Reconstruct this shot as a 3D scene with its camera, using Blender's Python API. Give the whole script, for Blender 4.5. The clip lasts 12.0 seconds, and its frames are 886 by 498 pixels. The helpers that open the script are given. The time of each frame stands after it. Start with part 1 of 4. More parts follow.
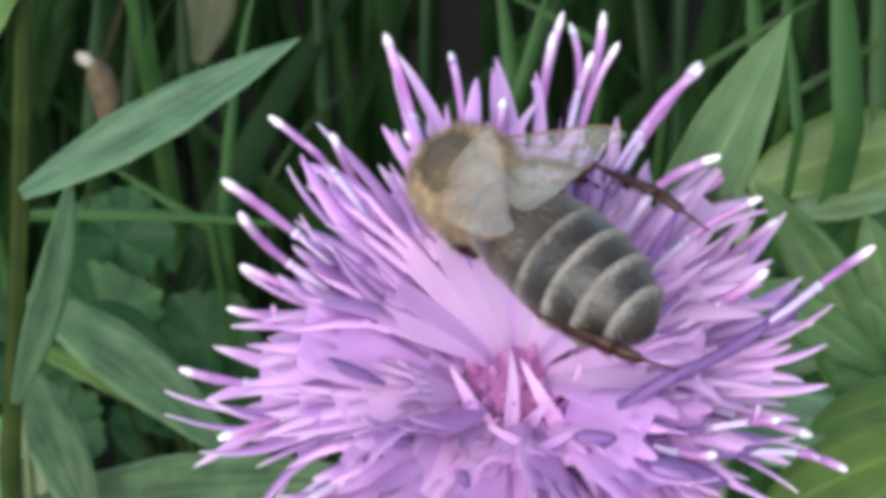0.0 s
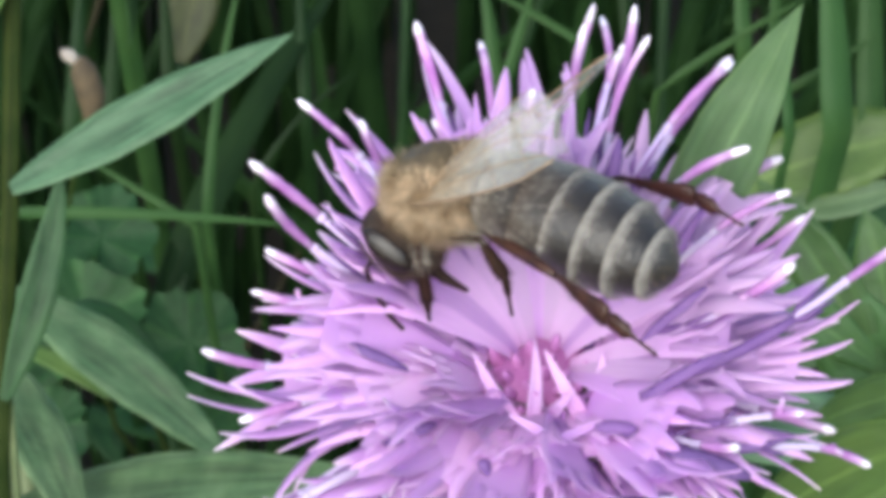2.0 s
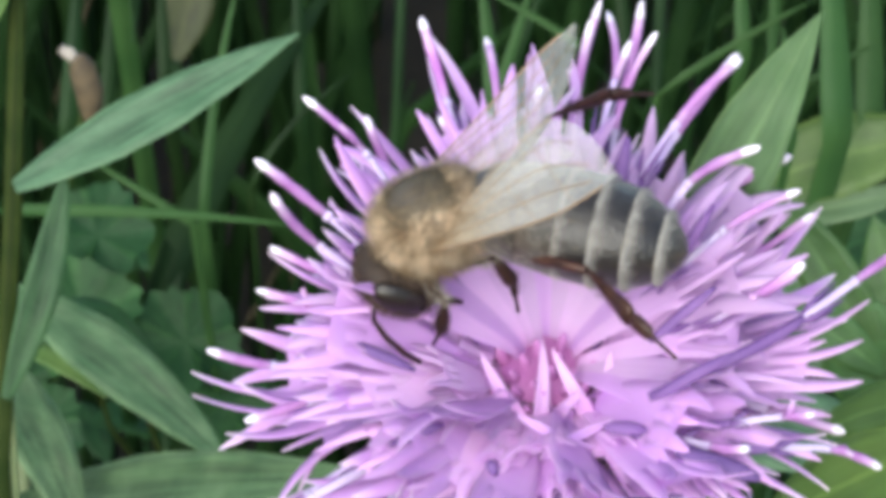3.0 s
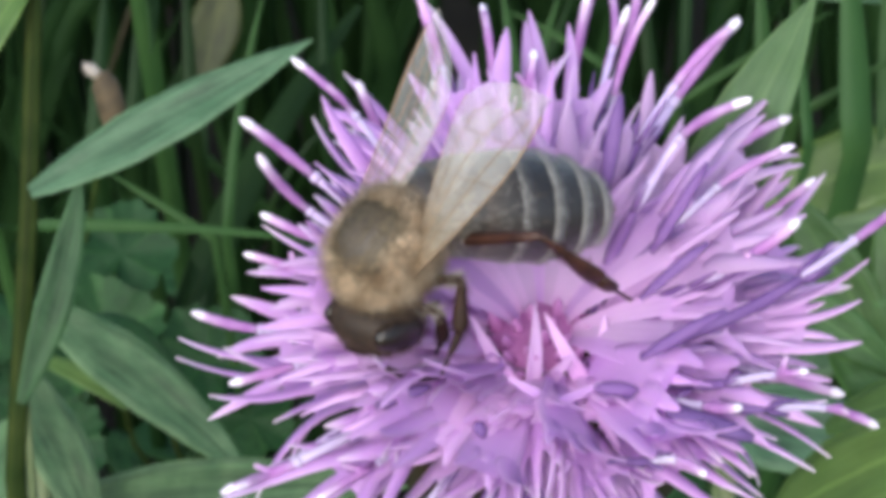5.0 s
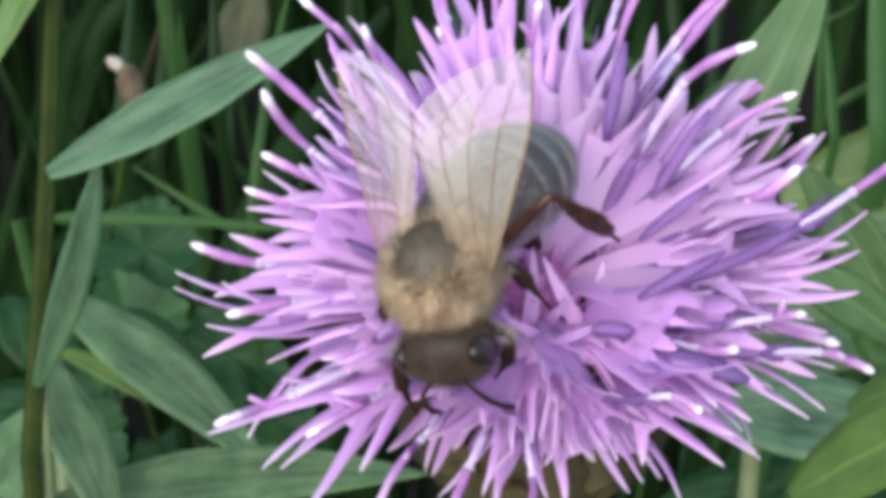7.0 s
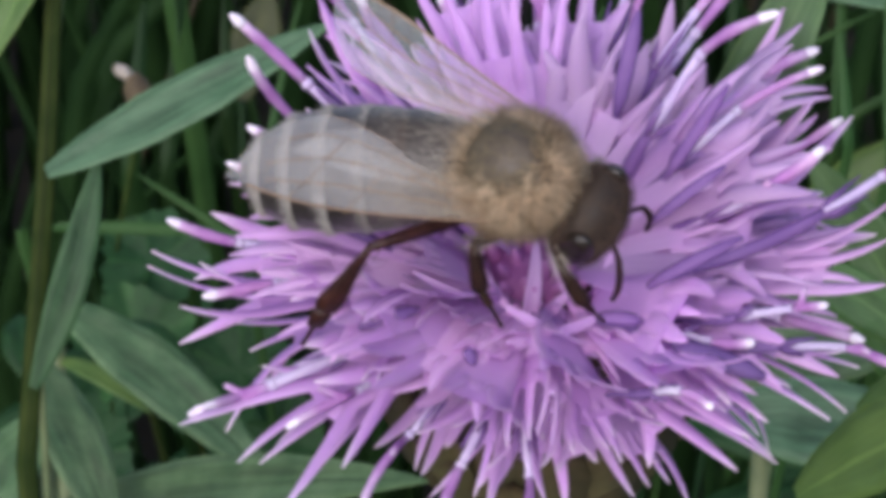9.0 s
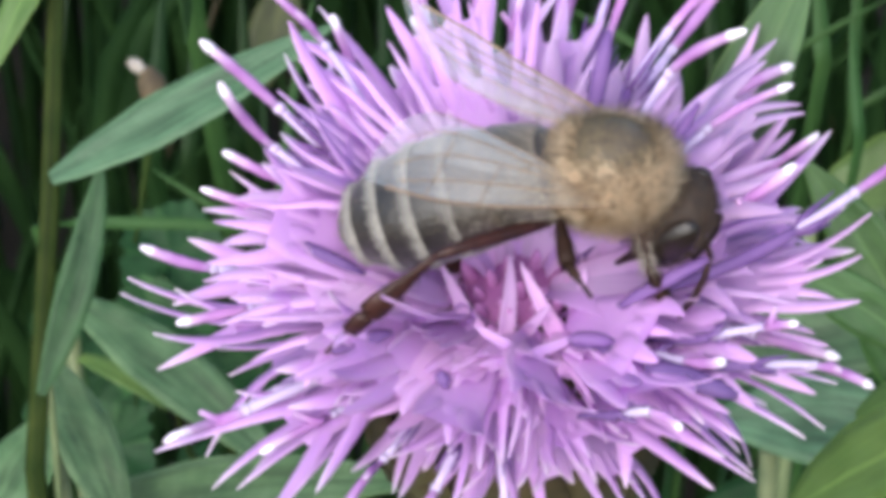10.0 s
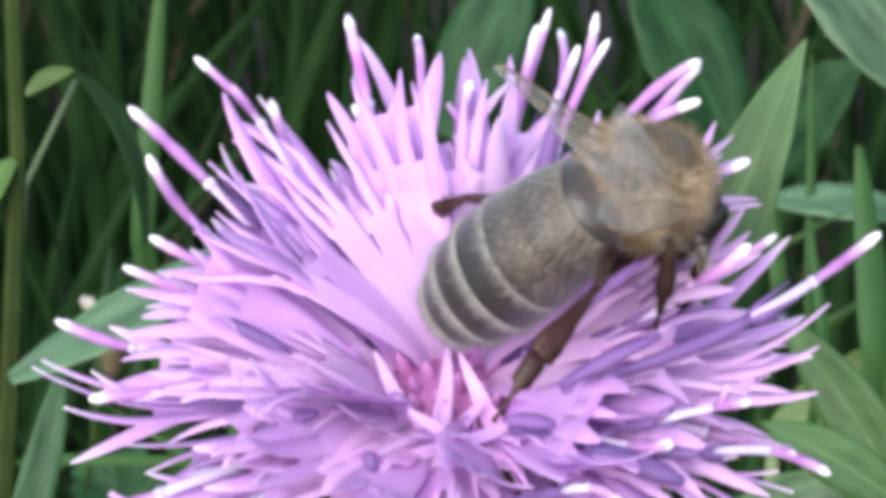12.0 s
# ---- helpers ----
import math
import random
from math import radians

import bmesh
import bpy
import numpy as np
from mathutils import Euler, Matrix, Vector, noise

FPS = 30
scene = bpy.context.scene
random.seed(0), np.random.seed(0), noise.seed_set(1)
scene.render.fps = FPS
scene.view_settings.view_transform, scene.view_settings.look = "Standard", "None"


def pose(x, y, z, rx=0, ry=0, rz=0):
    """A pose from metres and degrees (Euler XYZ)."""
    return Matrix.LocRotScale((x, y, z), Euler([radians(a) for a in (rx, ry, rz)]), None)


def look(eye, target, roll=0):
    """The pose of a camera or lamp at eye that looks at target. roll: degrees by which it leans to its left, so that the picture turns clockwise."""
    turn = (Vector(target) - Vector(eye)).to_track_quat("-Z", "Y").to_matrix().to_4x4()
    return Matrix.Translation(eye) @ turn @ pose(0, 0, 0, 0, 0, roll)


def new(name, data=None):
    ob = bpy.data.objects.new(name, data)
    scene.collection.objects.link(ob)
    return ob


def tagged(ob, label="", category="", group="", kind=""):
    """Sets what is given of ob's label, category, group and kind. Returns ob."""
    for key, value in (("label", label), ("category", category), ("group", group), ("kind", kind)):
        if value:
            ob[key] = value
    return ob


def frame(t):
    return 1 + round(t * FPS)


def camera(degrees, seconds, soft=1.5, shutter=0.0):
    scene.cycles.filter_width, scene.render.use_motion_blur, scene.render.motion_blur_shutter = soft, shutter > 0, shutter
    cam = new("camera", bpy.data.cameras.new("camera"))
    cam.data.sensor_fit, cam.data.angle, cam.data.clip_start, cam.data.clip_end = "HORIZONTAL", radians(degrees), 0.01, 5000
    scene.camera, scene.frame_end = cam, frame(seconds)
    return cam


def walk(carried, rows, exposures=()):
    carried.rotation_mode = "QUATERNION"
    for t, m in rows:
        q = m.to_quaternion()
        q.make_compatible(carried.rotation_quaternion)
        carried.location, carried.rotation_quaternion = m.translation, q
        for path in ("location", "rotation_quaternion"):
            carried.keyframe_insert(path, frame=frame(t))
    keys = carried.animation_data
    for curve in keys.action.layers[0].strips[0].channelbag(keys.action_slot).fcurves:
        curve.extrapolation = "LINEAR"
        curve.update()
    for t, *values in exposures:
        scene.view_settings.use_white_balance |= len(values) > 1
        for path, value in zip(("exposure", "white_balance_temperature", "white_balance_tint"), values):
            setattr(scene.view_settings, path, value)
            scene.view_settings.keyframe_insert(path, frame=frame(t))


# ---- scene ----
CAMERA_ROWS = [
    (0.0, pose(4e-05, -0.07797, 0.30456, 55.06, 0.15, -0.11)),
    (0.5, pose(-0.00032, -0.07665, 0.30439, 54.69, 0.2, -0.29)),
    (1.0, pose(-0.00189, -0.07695, 0.3046, 54.75, -1.09, -0.43)),
    (1.5, pose(-0.00228, -0.07569, 0.30349, 54.83, -0.95, -0.59)),
    (2.0, pose(-0.00147, -0.0776, 0.3037, 55.18, -0.4, -0.63)),
    (2.5, pose(-0.00081, -0.07719, 0.30378, 55.15, -0.04, -0.31)),
    (3.0, pose(-0.00282, -0.07736, 0.30379, 55.14, -1.07, -0.69)),
    (5.0, pose(-0.00107, -0.07897, 0.30207, 56.14, -0.49, 0.09)),
    (5.5, pose(-0.00048, -0.07968, 0.30133, 56.67, -0.51, 0.58)),
    (6.0, pose(-0.00184, -0.07982, 0.3009, 56.53, -0.91, 0.08)),
    (6.5, pose(-0.00304, -0.07944, 0.29965, 56.9, -2.16, 0.48)),
    (7.0, pose(-0.00014, -0.07923, 0.29918, 56.77, -0.32, 0.95)),
    (9.0, pose(0.00101, -0.07816, 0.29587, 57.68, -0.33, 1.61)),
    (9.5, pose(0.00241, -0.07695, 0.2978, 56.43, 0.92, 1.69)),
    (10.0, pose(0.00337, -0.07654, 0.29768, 56.79, 0.82, 2.13)),
    (10.5, pose(0.00177, -0.07402, 0.29341, 59.46, 0.19, 1.91)),
    (11.0, pose(0.00325, -0.07583, 0.29061, 62.38, 0.52, 1.91)),
    (11.5, pose(0.00153, -0.07884, 0.29049, 63.79, 2.04, -0.06)),
    (12.0, pose(0.00121, -0.07906, 0.28957, 64.47, 0.78, 0.32)),
]
cam = camera(20, 12.0, soft=5.5)
cam.data.dof.use_dof, cam.data.dof.focus_distance, cam.data.dof.aperture_fstop = True, 0.094, 280
walk(cam, CAMERA_ROWS, exposures=((0.0, 0.74, 6500, 7.5), (1.0, 0.66, 6450, 10.5), (2.5, 0.99, 6550, 4.5), (5.5, 0.69, 6450, 8.5), (7.0, 0.81, 6450, 9.5), (9.0, 0.35, 6350, 16.5), (9.5, 0.57, 6350, 14.5), (10.5, 1.14, 6550, 6.5), (11.0, 1.17, 6550, 5.5), (11.5, 0.96, 6400, 10.5), (12.0, 1.11, 6450, 9)))

# ---- light: a bright overcast sky and a wide, weak sun from behind the camera's left shoulder ----
world = bpy.data.worlds.new("sky")
scene.world = world
world.use_nodes = True
_n, _l = world.node_tree.nodes, world.node_tree.links
_sky = _n.new("ShaderNodeTexSky")
_sky.sky_type = "NISHITA"
_sky.sun_disc = False
_sky.sun_elevation, _sky.sun_rotation = radians(37), radians(195)
_n["Background"].inputs[1].default_value = 0.15
_l.new(_sky.outputs[0], _n["Background"].inputs[0])
sun = new("sun", bpy.data.lights.new("sun", "SUN"))
sun.data.energy, sun.data.angle, sun.data.color = 2.4, radians(60), (1.0, 0.95, 0.88)
sun.matrix_world = look((-0.3, -1.1, 0.85), (0, 0, 0))

MM = 0.001


# ---- materials ----
def material(name, stops, rough=0.6, scale=200.0, detail=4.0, bump=0.0, bump_scale=None, metal=0.0, translucent=0.0, along=None, along_axis=0,
             sheen=0.0, spread=0.25, spec=0.5, alpha=1.0, across=None, vary_by=0.15, islands=0.0, streaks=0.0):
    """A node material: noise picks between the colours of `stops`; `along` is a second ramp over the UV's first or second coordinate, multiplied in; streaks run along the UV's length."""
    m = bpy.data.materials.new(name)
    m.use_nodes = True
    n, l = m.node_tree.nodes, m.node_tree.links
    b = n["Principled BSDF"]
    tex = n.new("ShaderNodeTexCoord")
    noise_tex = n.new("ShaderNodeTexNoise")
    noise_tex.inputs["Scale"].default_value = scale
    noise_tex.inputs["Detail"].default_value = detail
    l.new(tex.outputs["Object"], noise_tex.inputs["Vector"])
    ramp = n.new("ShaderNodeValToRGB")
    e = ramp.color_ramp.elements
    k = len(stops)
    while len(e) < k:
        e.new(0.5)
    for i, c in enumerate(stops):
        e[i].position = 0.5 if k == 1 else 0.5 - spread + 2 * spread * i / (k - 1)
        e[i].color = (*c, 1)
    l.new(noise_tex.outputs["Fac"], ramp.inputs["Fac"])
    colour = ramp.outputs["Color"]
    info = n.new("ShaderNodeObjectInfo")
    vary = n.new("ShaderNodeHueSaturation")
    ease = n.new("ShaderNodeMapRange")
    ease.inputs[3].default_value, ease.inputs[4].default_value = 1 - vary_by, 1 + vary_by * 0.8
    hue = n.new("ShaderNodeMapRange")
    hue.inputs[3].default_value, hue.inputs[4].default_value = 0.5 - 0.09 * vary_by, 0.5 + 0.06 * vary_by
    l.new(info.outputs["Random"], hue.inputs[0])
    l.new(hue.outputs[0], vary.inputs["Hue"])
    chance = info.outputs["Random"]
    if islands:
        ease.inputs[3].default_value, ease.inputs[4].default_value = 1 - islands, 1 + islands
        chance = n.new("ShaderNodeNewGeometry").outputs["Random Per Island"]
    l.new(chance, ease.inputs[0])
    l.new(ease.outputs[0], vary.inputs["Value"])
    l.new(colour, vary.inputs["Color"])
    colour = vary.outputs["Color"]
    for ramp_stops, axis in ((along, along_axis), (across, 1)):
        if not ramp_stops:
            continue
        uv = n.new("ShaderNodeUVMap")
        sep = n.new("ShaderNodeSeparateXYZ")
        l.new(uv.outputs[0], sep.inputs[0])
        r2 = n.new("ShaderNodeValToRGB")
        e2 = r2.color_ramp.elements
        while len(e2) < len(ramp_stops):
            e2.new(0.5)
        for i, (at, c) in enumerate(ramp_stops):
            e2[i].position, e2[i].color = at, (*c, 1)
        l.new(sep.outputs[axis], r2.inputs["Fac"])
        mix = n.new("ShaderNodeMix")
        mix.data_type, mix.blend_type = "RGBA", "MULTIPLY"
        mix.inputs["Factor"].default_value = 1.0
        l.new(colour, mix.inputs[6])
        l.new(r2.outputs["Color"], mix.inputs[7])
        colour = mix.outputs[2]
    if streaks:
        uv = n.new("ShaderNodeUVMap")
        stretch = n.new("ShaderNodeMapping")
        stretch.inputs["Scale"].default_value = (4.0, 11.0, 1.0)
        l.new(uv.outputs[0], stretch.inputs["Vector"])
        shift = n.new("ShaderNodeVectorMath")
        l.new(stretch.outputs[0], shift.inputs[0])
        l.new(info.outputs["Location"], shift.inputs[1])
        band = n.new("ShaderNodeTexNoise")
        band.inputs["Scale"].default_value, band.inputs["Detail"].default_value = 1.0, 4.0
        l.new(shift.outputs[0], band.inputs["Vector"])
        level = n.new("ShaderNodeMapRange")
        level.inputs[1].default_value, level.inputs[2].default_value = 0.3, 0.7
        level.inputs[3].default_value, level.inputs[4].default_value = 1 - streaks, 1 + streaks
        l.new(band.outputs["Fac"], level.inputs[0])
        tone = n.new("ShaderNodeVectorMath")
        tone.operation = "SCALE"
        l.new(colour, tone.inputs[0])
        l.new(level.outputs[0], tone.inputs["Scale"])
        colour = tone.outputs[0]
    l.new(colour, b.inputs["Base Color"])
    b.inputs["Roughness"].default_value = rough
    b.inputs["Metallic"].default_value = metal
    b.inputs["Specular IOR Level"].default_value = spec
    b.inputs["Sheen Weight"].default_value = sheen
    if bump:
        n2 = n.new("ShaderNodeTexNoise")
        n2.inputs["Scale"].default_value = bump_scale or scale * 3
        n2.inputs["Detail"].default_value = 3
        l.new(tex.outputs["Object"], n2.inputs["Vector"])
        bp = n.new("ShaderNodeBump")
        bp.inputs["Strength"].default_value = bump
        bp.inputs["Distance"].default_value = 0.0002
        l.new(n2.outputs["Fac"], bp.inputs["Height"])
        l.new(bp.outputs[0], b.inputs["Normal"])
    out = n["Material Output"]
    shader = b.outputs[0]
    if translucent:
        tr = n.new("ShaderNodeBsdfTranslucent")
        l.new(colour, tr.inputs["Color"])
        ms = n.new("ShaderNodeMixShader")
        ms.inputs[0].default_value = translucent
        l.new(shader, ms.inputs[1])
        l.new(tr.outputs[0], ms.inputs[2])
        shader = ms.outputs[0]
    if alpha < 1:
        tp = n.new("ShaderNodeBsdfTransparent")
        ms = n.new("ShaderNodeMixShader")
        ms.inputs[0].default_value = alpha
        l.new(tp.outputs[0], ms.inputs[1])
        l.new(shader, ms.inputs[2])
        shader = ms.outputs[0]
    l.new(shader, out.inputs["Surface"])
    return m


# RIM: petal edges paler, light through the thin rim put into the colour
RIM = [(0.0, (1.06, 1.12, 1.04)), (0.18, (1.0, 1.0, 1.0)), (0.5, (0.95, 0.91, 0.97)), (0.82, (1.0, 1.0, 1.0)), (1.0, (1.06, 1.12, 1.04))]
PETAL = material("floret_petal", [(0.66, 0.375, 0.765), (0.83, 0.53, 0.89)], 0.5, 350, bump=0.12, bump_scale=2500, translucent=0.48, vary_by=0.11, across=RIM,
                 along=[(0.0, (0.8, 0.68, 0.9)), (0.35, (0.9, 0.84, 0.97)), (0.55, (1.0, 1.0, 1)), (0.84, (1.0, 1.0, 1.0)), (0.94, (1.12, 1.4, 1.06)), (1.0, (1.25, 1.7, 1.12))])
# pale petal colour of the inner florets and of the ones painted as lit
PETAL_PALE = material("pale_petal", [(0.743, 0.4825, 0.8009), (0.8396, 0.5983, 0.8685)], 0.55, 400, bump=0.1, bump_scale=2500, translucent=0.45,
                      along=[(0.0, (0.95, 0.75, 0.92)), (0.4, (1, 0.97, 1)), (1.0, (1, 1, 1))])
PETAL_MID = material("middle_petal", [(0.72, 0.425, 0.80), (0.87, 0.57, 0.91)], 0.5, 350, bump=0.12, bump_scale=2500, translucent=0.48, vary_by=0.11, across=RIM,
                     along=[(0.0, (0.8, 0.7, 0.92)), (0.4, (0.97, 0.95, 1)), (1.0, (1, 1, 1))])
BUD = material("floret_bud", [(0.40, 0.12, 0.36), (0.60, 0.25, 0.54)], 0.7, 600, translucent=0.3, spec=0.2, along=[(0.0, (0.8, 0.6, 0.7)), (0.6, (1, 1, 1)), (1.0, (1.2, 1.4, 1.3))])
ANTHER = material("anther", [(0.38, 0.14, 0.43), (0.58, 0.31, 0.62)], 0.75, 900, translucent=0.2, spec=0.2, along=[(0.0, (1.15, 1.5, 1.15)), (0.2, (1, 1, 1)), (0.62, (1, 1, 1)), (1.0, (1.45, 2.1, 1.35))])
FILAMENT = material("filament", [(0.63, 0.48, 0.78), (0.82, 0.71, 0.89)], 0.65, 500, translucent=0.3, spec=0.25)
TUBE = material("violet_tube", [(0.16, 0.07, 0.27), (0.27, 0.14, 0.38)], 0.7, 500, translucent=0.25)
STIGMA = material("stigma_tip", [(0.74, 0.62, 0.76), (0.88, 0.82, 0.88)], 0.9, 900, spec=0.2)
BRACT = material("bract", [(0.034, 0.030, 0.016), (0.095, 0.076, 0.042)], 0.7, 700, bump=0.4, along=[(0.0, (1, 1.1, 0.8)), (0.75, (1, 0.9, 0.7)), (0.95, (0.5, 0.35, 0.25))])
STEM = material("stem", [(0.09, 0.13, 0.05), (0.15, 0.19, 0.08)], 0.6, 500, bump=0.3)
STEM_RIDGED = material("ridged_stem", [(0.014, 0.030, 0.006), (0.030, 0.046, 0.011)], 0.75, 500, bump=0.5, spec=0.1, along=[(0.0, (1.7, 1.7, 1.6)), (0.1, (0.8, 0.8, 0.8)), (0.24, (1.5, 1.4, 1.3)), (0.36, (0.7, 0.75, 0.7)), (0.52, (1.6, 1.6, 1.5)), (0.66, (0.8, 0.8, 0.8)), (0.8, (1.5, 1.3, 1.2)), (0.9, (0.75, 0.75, 0.75)), (1.0, (1.7, 1.7, 1.6))], along_axis=1, streaks=0.3)
RIB = [(0.0, (1.5, 1.4, 1.2)), (0.07, (0.92, 0.92, 0.92)), (0.44, (0.95, 0.95, 0.95)), (0.5, (1.5, 1.4, 1.4)), (0.56, (0.95, 0.95, 0.95)), (1.0, (1.05, 1.05, 1.05))]
# GROOVE: pale margin; midrib crease shade and bright curled edge put into the colour
GROOVE = [(0.0, (1.9, 1.75, 1.75)), (0.06, (1.25, 1.2, 1.2)), (0.16, (0.98, 0.98, 0.98)), (0.42, (0.92, 0.92, 0.92)), (0.5, (0.62, 0.66, 0.64)), (0.58, (1.05, 1.05, 1.05)), (0.84, (1.1, 1.1, 1.1)), (0.95, (1.2, 1.18, 1.18)), (1.0, (1.8, 1.7, 1.7))]
LEAF = material("grey_green_leaf", [(0.0424, 0.0986, 0.0454), (0.0937, 0.1726, 0.0907)], 0.55, 300, 6, bump=0.9, bump_scale=900, translucent=0.2, along=GROOVE, along_axis=1, spec=0.4, streaks=0.42)
LEAF_MID = material("dull_green_leaf", [(0.0483, 0.1133, 0.0443), (0.1173, 0.2021, 0.0926)], 0.55, 420, 6, bump=0.9, bump_scale=1100, translucent=0.2, along=GROOVE, along_axis=1, spec=0.4, streaks=0.42)
LEAF_BRIGHT = material("fresh_leaf", [(0.080, 0.165, 0.036), (0.125, 0.222, 0.056)], 0.5, 350, bump=0.4, bump_scale=1500, translucent=0.3, along=RIB, along_axis=1, streaks=0.14)
LEAF_GREEN = material("mid_green_leaf", [(0.048, 0.118, 0.034), (0.084, 0.172, 0.054)], 0.5, 350, bump=0.6, bump_scale=1300, translucent=0.25, along=RIB, along_axis=1, spec=0.35, streaks=0.22)
# sunlit and shaded copies of the leaf green, with light or shade in the colour
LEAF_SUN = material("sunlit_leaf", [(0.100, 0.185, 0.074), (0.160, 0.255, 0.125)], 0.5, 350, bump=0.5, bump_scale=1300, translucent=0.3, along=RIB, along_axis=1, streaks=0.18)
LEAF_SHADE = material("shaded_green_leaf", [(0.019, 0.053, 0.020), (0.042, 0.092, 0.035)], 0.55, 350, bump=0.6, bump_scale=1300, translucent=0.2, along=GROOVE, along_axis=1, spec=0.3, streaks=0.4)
LEAF_PALE = material("pale_leaf_back", [(0.098, 0.180, 0.080), (0.140, 0.235, 0.108)], 0.55, 350, bump=0.4, bump_scale=1500, translucent=0.3, along=RIB, along_axis=1, streaks=0.12)
LEAF_YELLOW = material("yellowish_leaf", [(0.026, 0.036, 0.006), (0.046, 0.054, 0.010)], 0.6, 250, bump=0.3, translucent=0.25, along=RIB, along_axis=1, streaks=0.4)
# dark leaf copy; the shade deep among the plants is put into its colour
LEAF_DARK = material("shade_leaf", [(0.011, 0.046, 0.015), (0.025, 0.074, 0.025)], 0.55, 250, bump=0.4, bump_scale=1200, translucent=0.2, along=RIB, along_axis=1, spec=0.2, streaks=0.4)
LEAF_LOBED = material("lobed_leaf", [(0.015, 0.0542, 0.015), (0.0299, 0.0842, 0.0252)], 0.55, 300, bump=0.5, bump_scale=1200, translucent=0.2, along=[(0.0, (0.82, 0.85, 0.82)), (0.85, (1, 1, 1)), (1.0, (1.35, 1.3, 1.2))], along_axis=1, spec=0.25, streaks=0.4)
# GRASS is very dark: shade from the dense growth around is in its colour
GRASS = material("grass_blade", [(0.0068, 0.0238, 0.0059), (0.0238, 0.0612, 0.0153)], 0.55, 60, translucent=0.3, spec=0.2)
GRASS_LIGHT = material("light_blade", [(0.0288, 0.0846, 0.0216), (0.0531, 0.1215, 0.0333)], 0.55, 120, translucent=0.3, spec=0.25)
GRASS_DRY = material("dry_blade", [(0.085, 0.068, 0.032), (0.05, 0.048, 0.022)], 0.7, 60, translucent=0.2)
SOIL = material("soil", [(0.012, 0.010, 0.007), (0.034, 0.028, 0.018)], 1.0, 60, 8, bump=0.8)
FUZZ = material("bee_hair", [(0.30, 0.205, 0.105), (0.80, 0.665, 0.465)], 0.7, 1100, translucent=0.4, islands=0.5, spread=0.17)
FUZZ_PALE = material("pale_hair", [(0.36, 0.315, 0.255), (0.55, 0.50, 0.43)], 0.7, 900, translucent=0.3, islands=0.2)
FUZZ_DARK = material("dark_hair", [(0.105, 0.080, 0.048), (0.30, 0.225, 0.14)], 0.7, 1300, translucent=0.25, islands=0.4)
FACE_HAIR = material("face_hair", [(0.050, 0.032, 0.022), (0.13, 0.088, 0.058)], 0.7, 900, translucent=0.2, islands=0.4)
CUTICLE = material("bee_cuticle", [(0.012, 0.009, 0.007), (0.035, 0.022, 0.013)], 0.65, 1500, bump=0.3, bump_scale=6000)
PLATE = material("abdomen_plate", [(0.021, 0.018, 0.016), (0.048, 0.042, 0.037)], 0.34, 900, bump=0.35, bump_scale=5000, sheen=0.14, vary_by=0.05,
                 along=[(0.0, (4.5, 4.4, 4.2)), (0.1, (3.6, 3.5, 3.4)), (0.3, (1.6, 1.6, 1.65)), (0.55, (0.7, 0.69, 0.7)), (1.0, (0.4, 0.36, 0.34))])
PLATE_BASE = material("abdomen_base_plate", [(0.040, 0.033, 0.026), (0.084, 0.070, 0.056)], 0.36, 700, bump=0.35, bump_scale=5000, sheen=0.14, vary_by=0.05,
                      along=[(0.0, (1.15, 1.0, 0.9)), (0.6, (0.9, 0.9, 0.92)), (1.0, (0.5, 0.46, 0.44))])
THORAX = material("thorax_cuticle", [(0.055, 0.042, 0.028), (0.10, 0.076, 0.05)], 0.5, 1500, bump=0.3, bump_scale=6000)
BAND = material("abdomen_band", [(0.40, 0.38, 0.34), (0.66, 0.63, 0.57)], 0.8, 1800, translucent=0.25)
LEGM = material("bee_leg", [(0.013, 0.007, 0.005), (0.036, 0.016, 0.010)], 0.6, 1500, bump=0.2, spec=0.18)
POLLEN_LEG = material("hind_leg", [(0.020, 0.008, 0.006), (0.060, 0.022, 0.014)], 0.45, 1500, bump=0.3, spec=0.35)
EYE = material("compound_eye", [(0.010, 0.007, 0.006), (0.02, 0.014, 0.010)], 0.2, 3000, bump=0.2, bump_scale=20000)
WING = material("wing_membrane", [(0.58, 0.54, 0.49), (0.74, 0.70, 0.65)], 0.22, 700, alpha=0.34, spec=0.9, bump=0.25, bump_scale=1800,
                along=[(0.0, (0.62, 0.45, 0.26)), (0.2, (0.85, 0.74, 0.58)), (0.5, (1.0, 0.99, 0.97)), (1.0, (1.0, 1.0, 1.0))])
VEIN = material("wing_vein", [(0.20, 0.13, 0.07), (0.34, 0.24, 0.15)], 0.5, 900)
BROWN_BUD = material("dry_bud", [(0.040, 0.027, 0.014), (0.11, 0.078, 0.040)], 0.8, 900, bump=0.4)


# ---- mesh helpers ----
def mm(*v):
    return Vector(v) * MM


def mesh_of(name, verts, faces, uvs=None, mats=(), slots=None):
    me = bpy.data.meshes.new(name)
    me.from_pydata([tuple(v) for v in verts], [], faces)
    if uvs is not None:
        lay = me.uv_layers.new(name="UVMap")
        for lp in me.loops:
            lay.data[lp.index].uv = uvs[lp.vertex_index]
    for m in mats:
        me.materials.append(m)
    for p in me.polygons:
        p.use_smooth = True
        if slots is not None:
            p.material_index = slots[p.index]
    return me


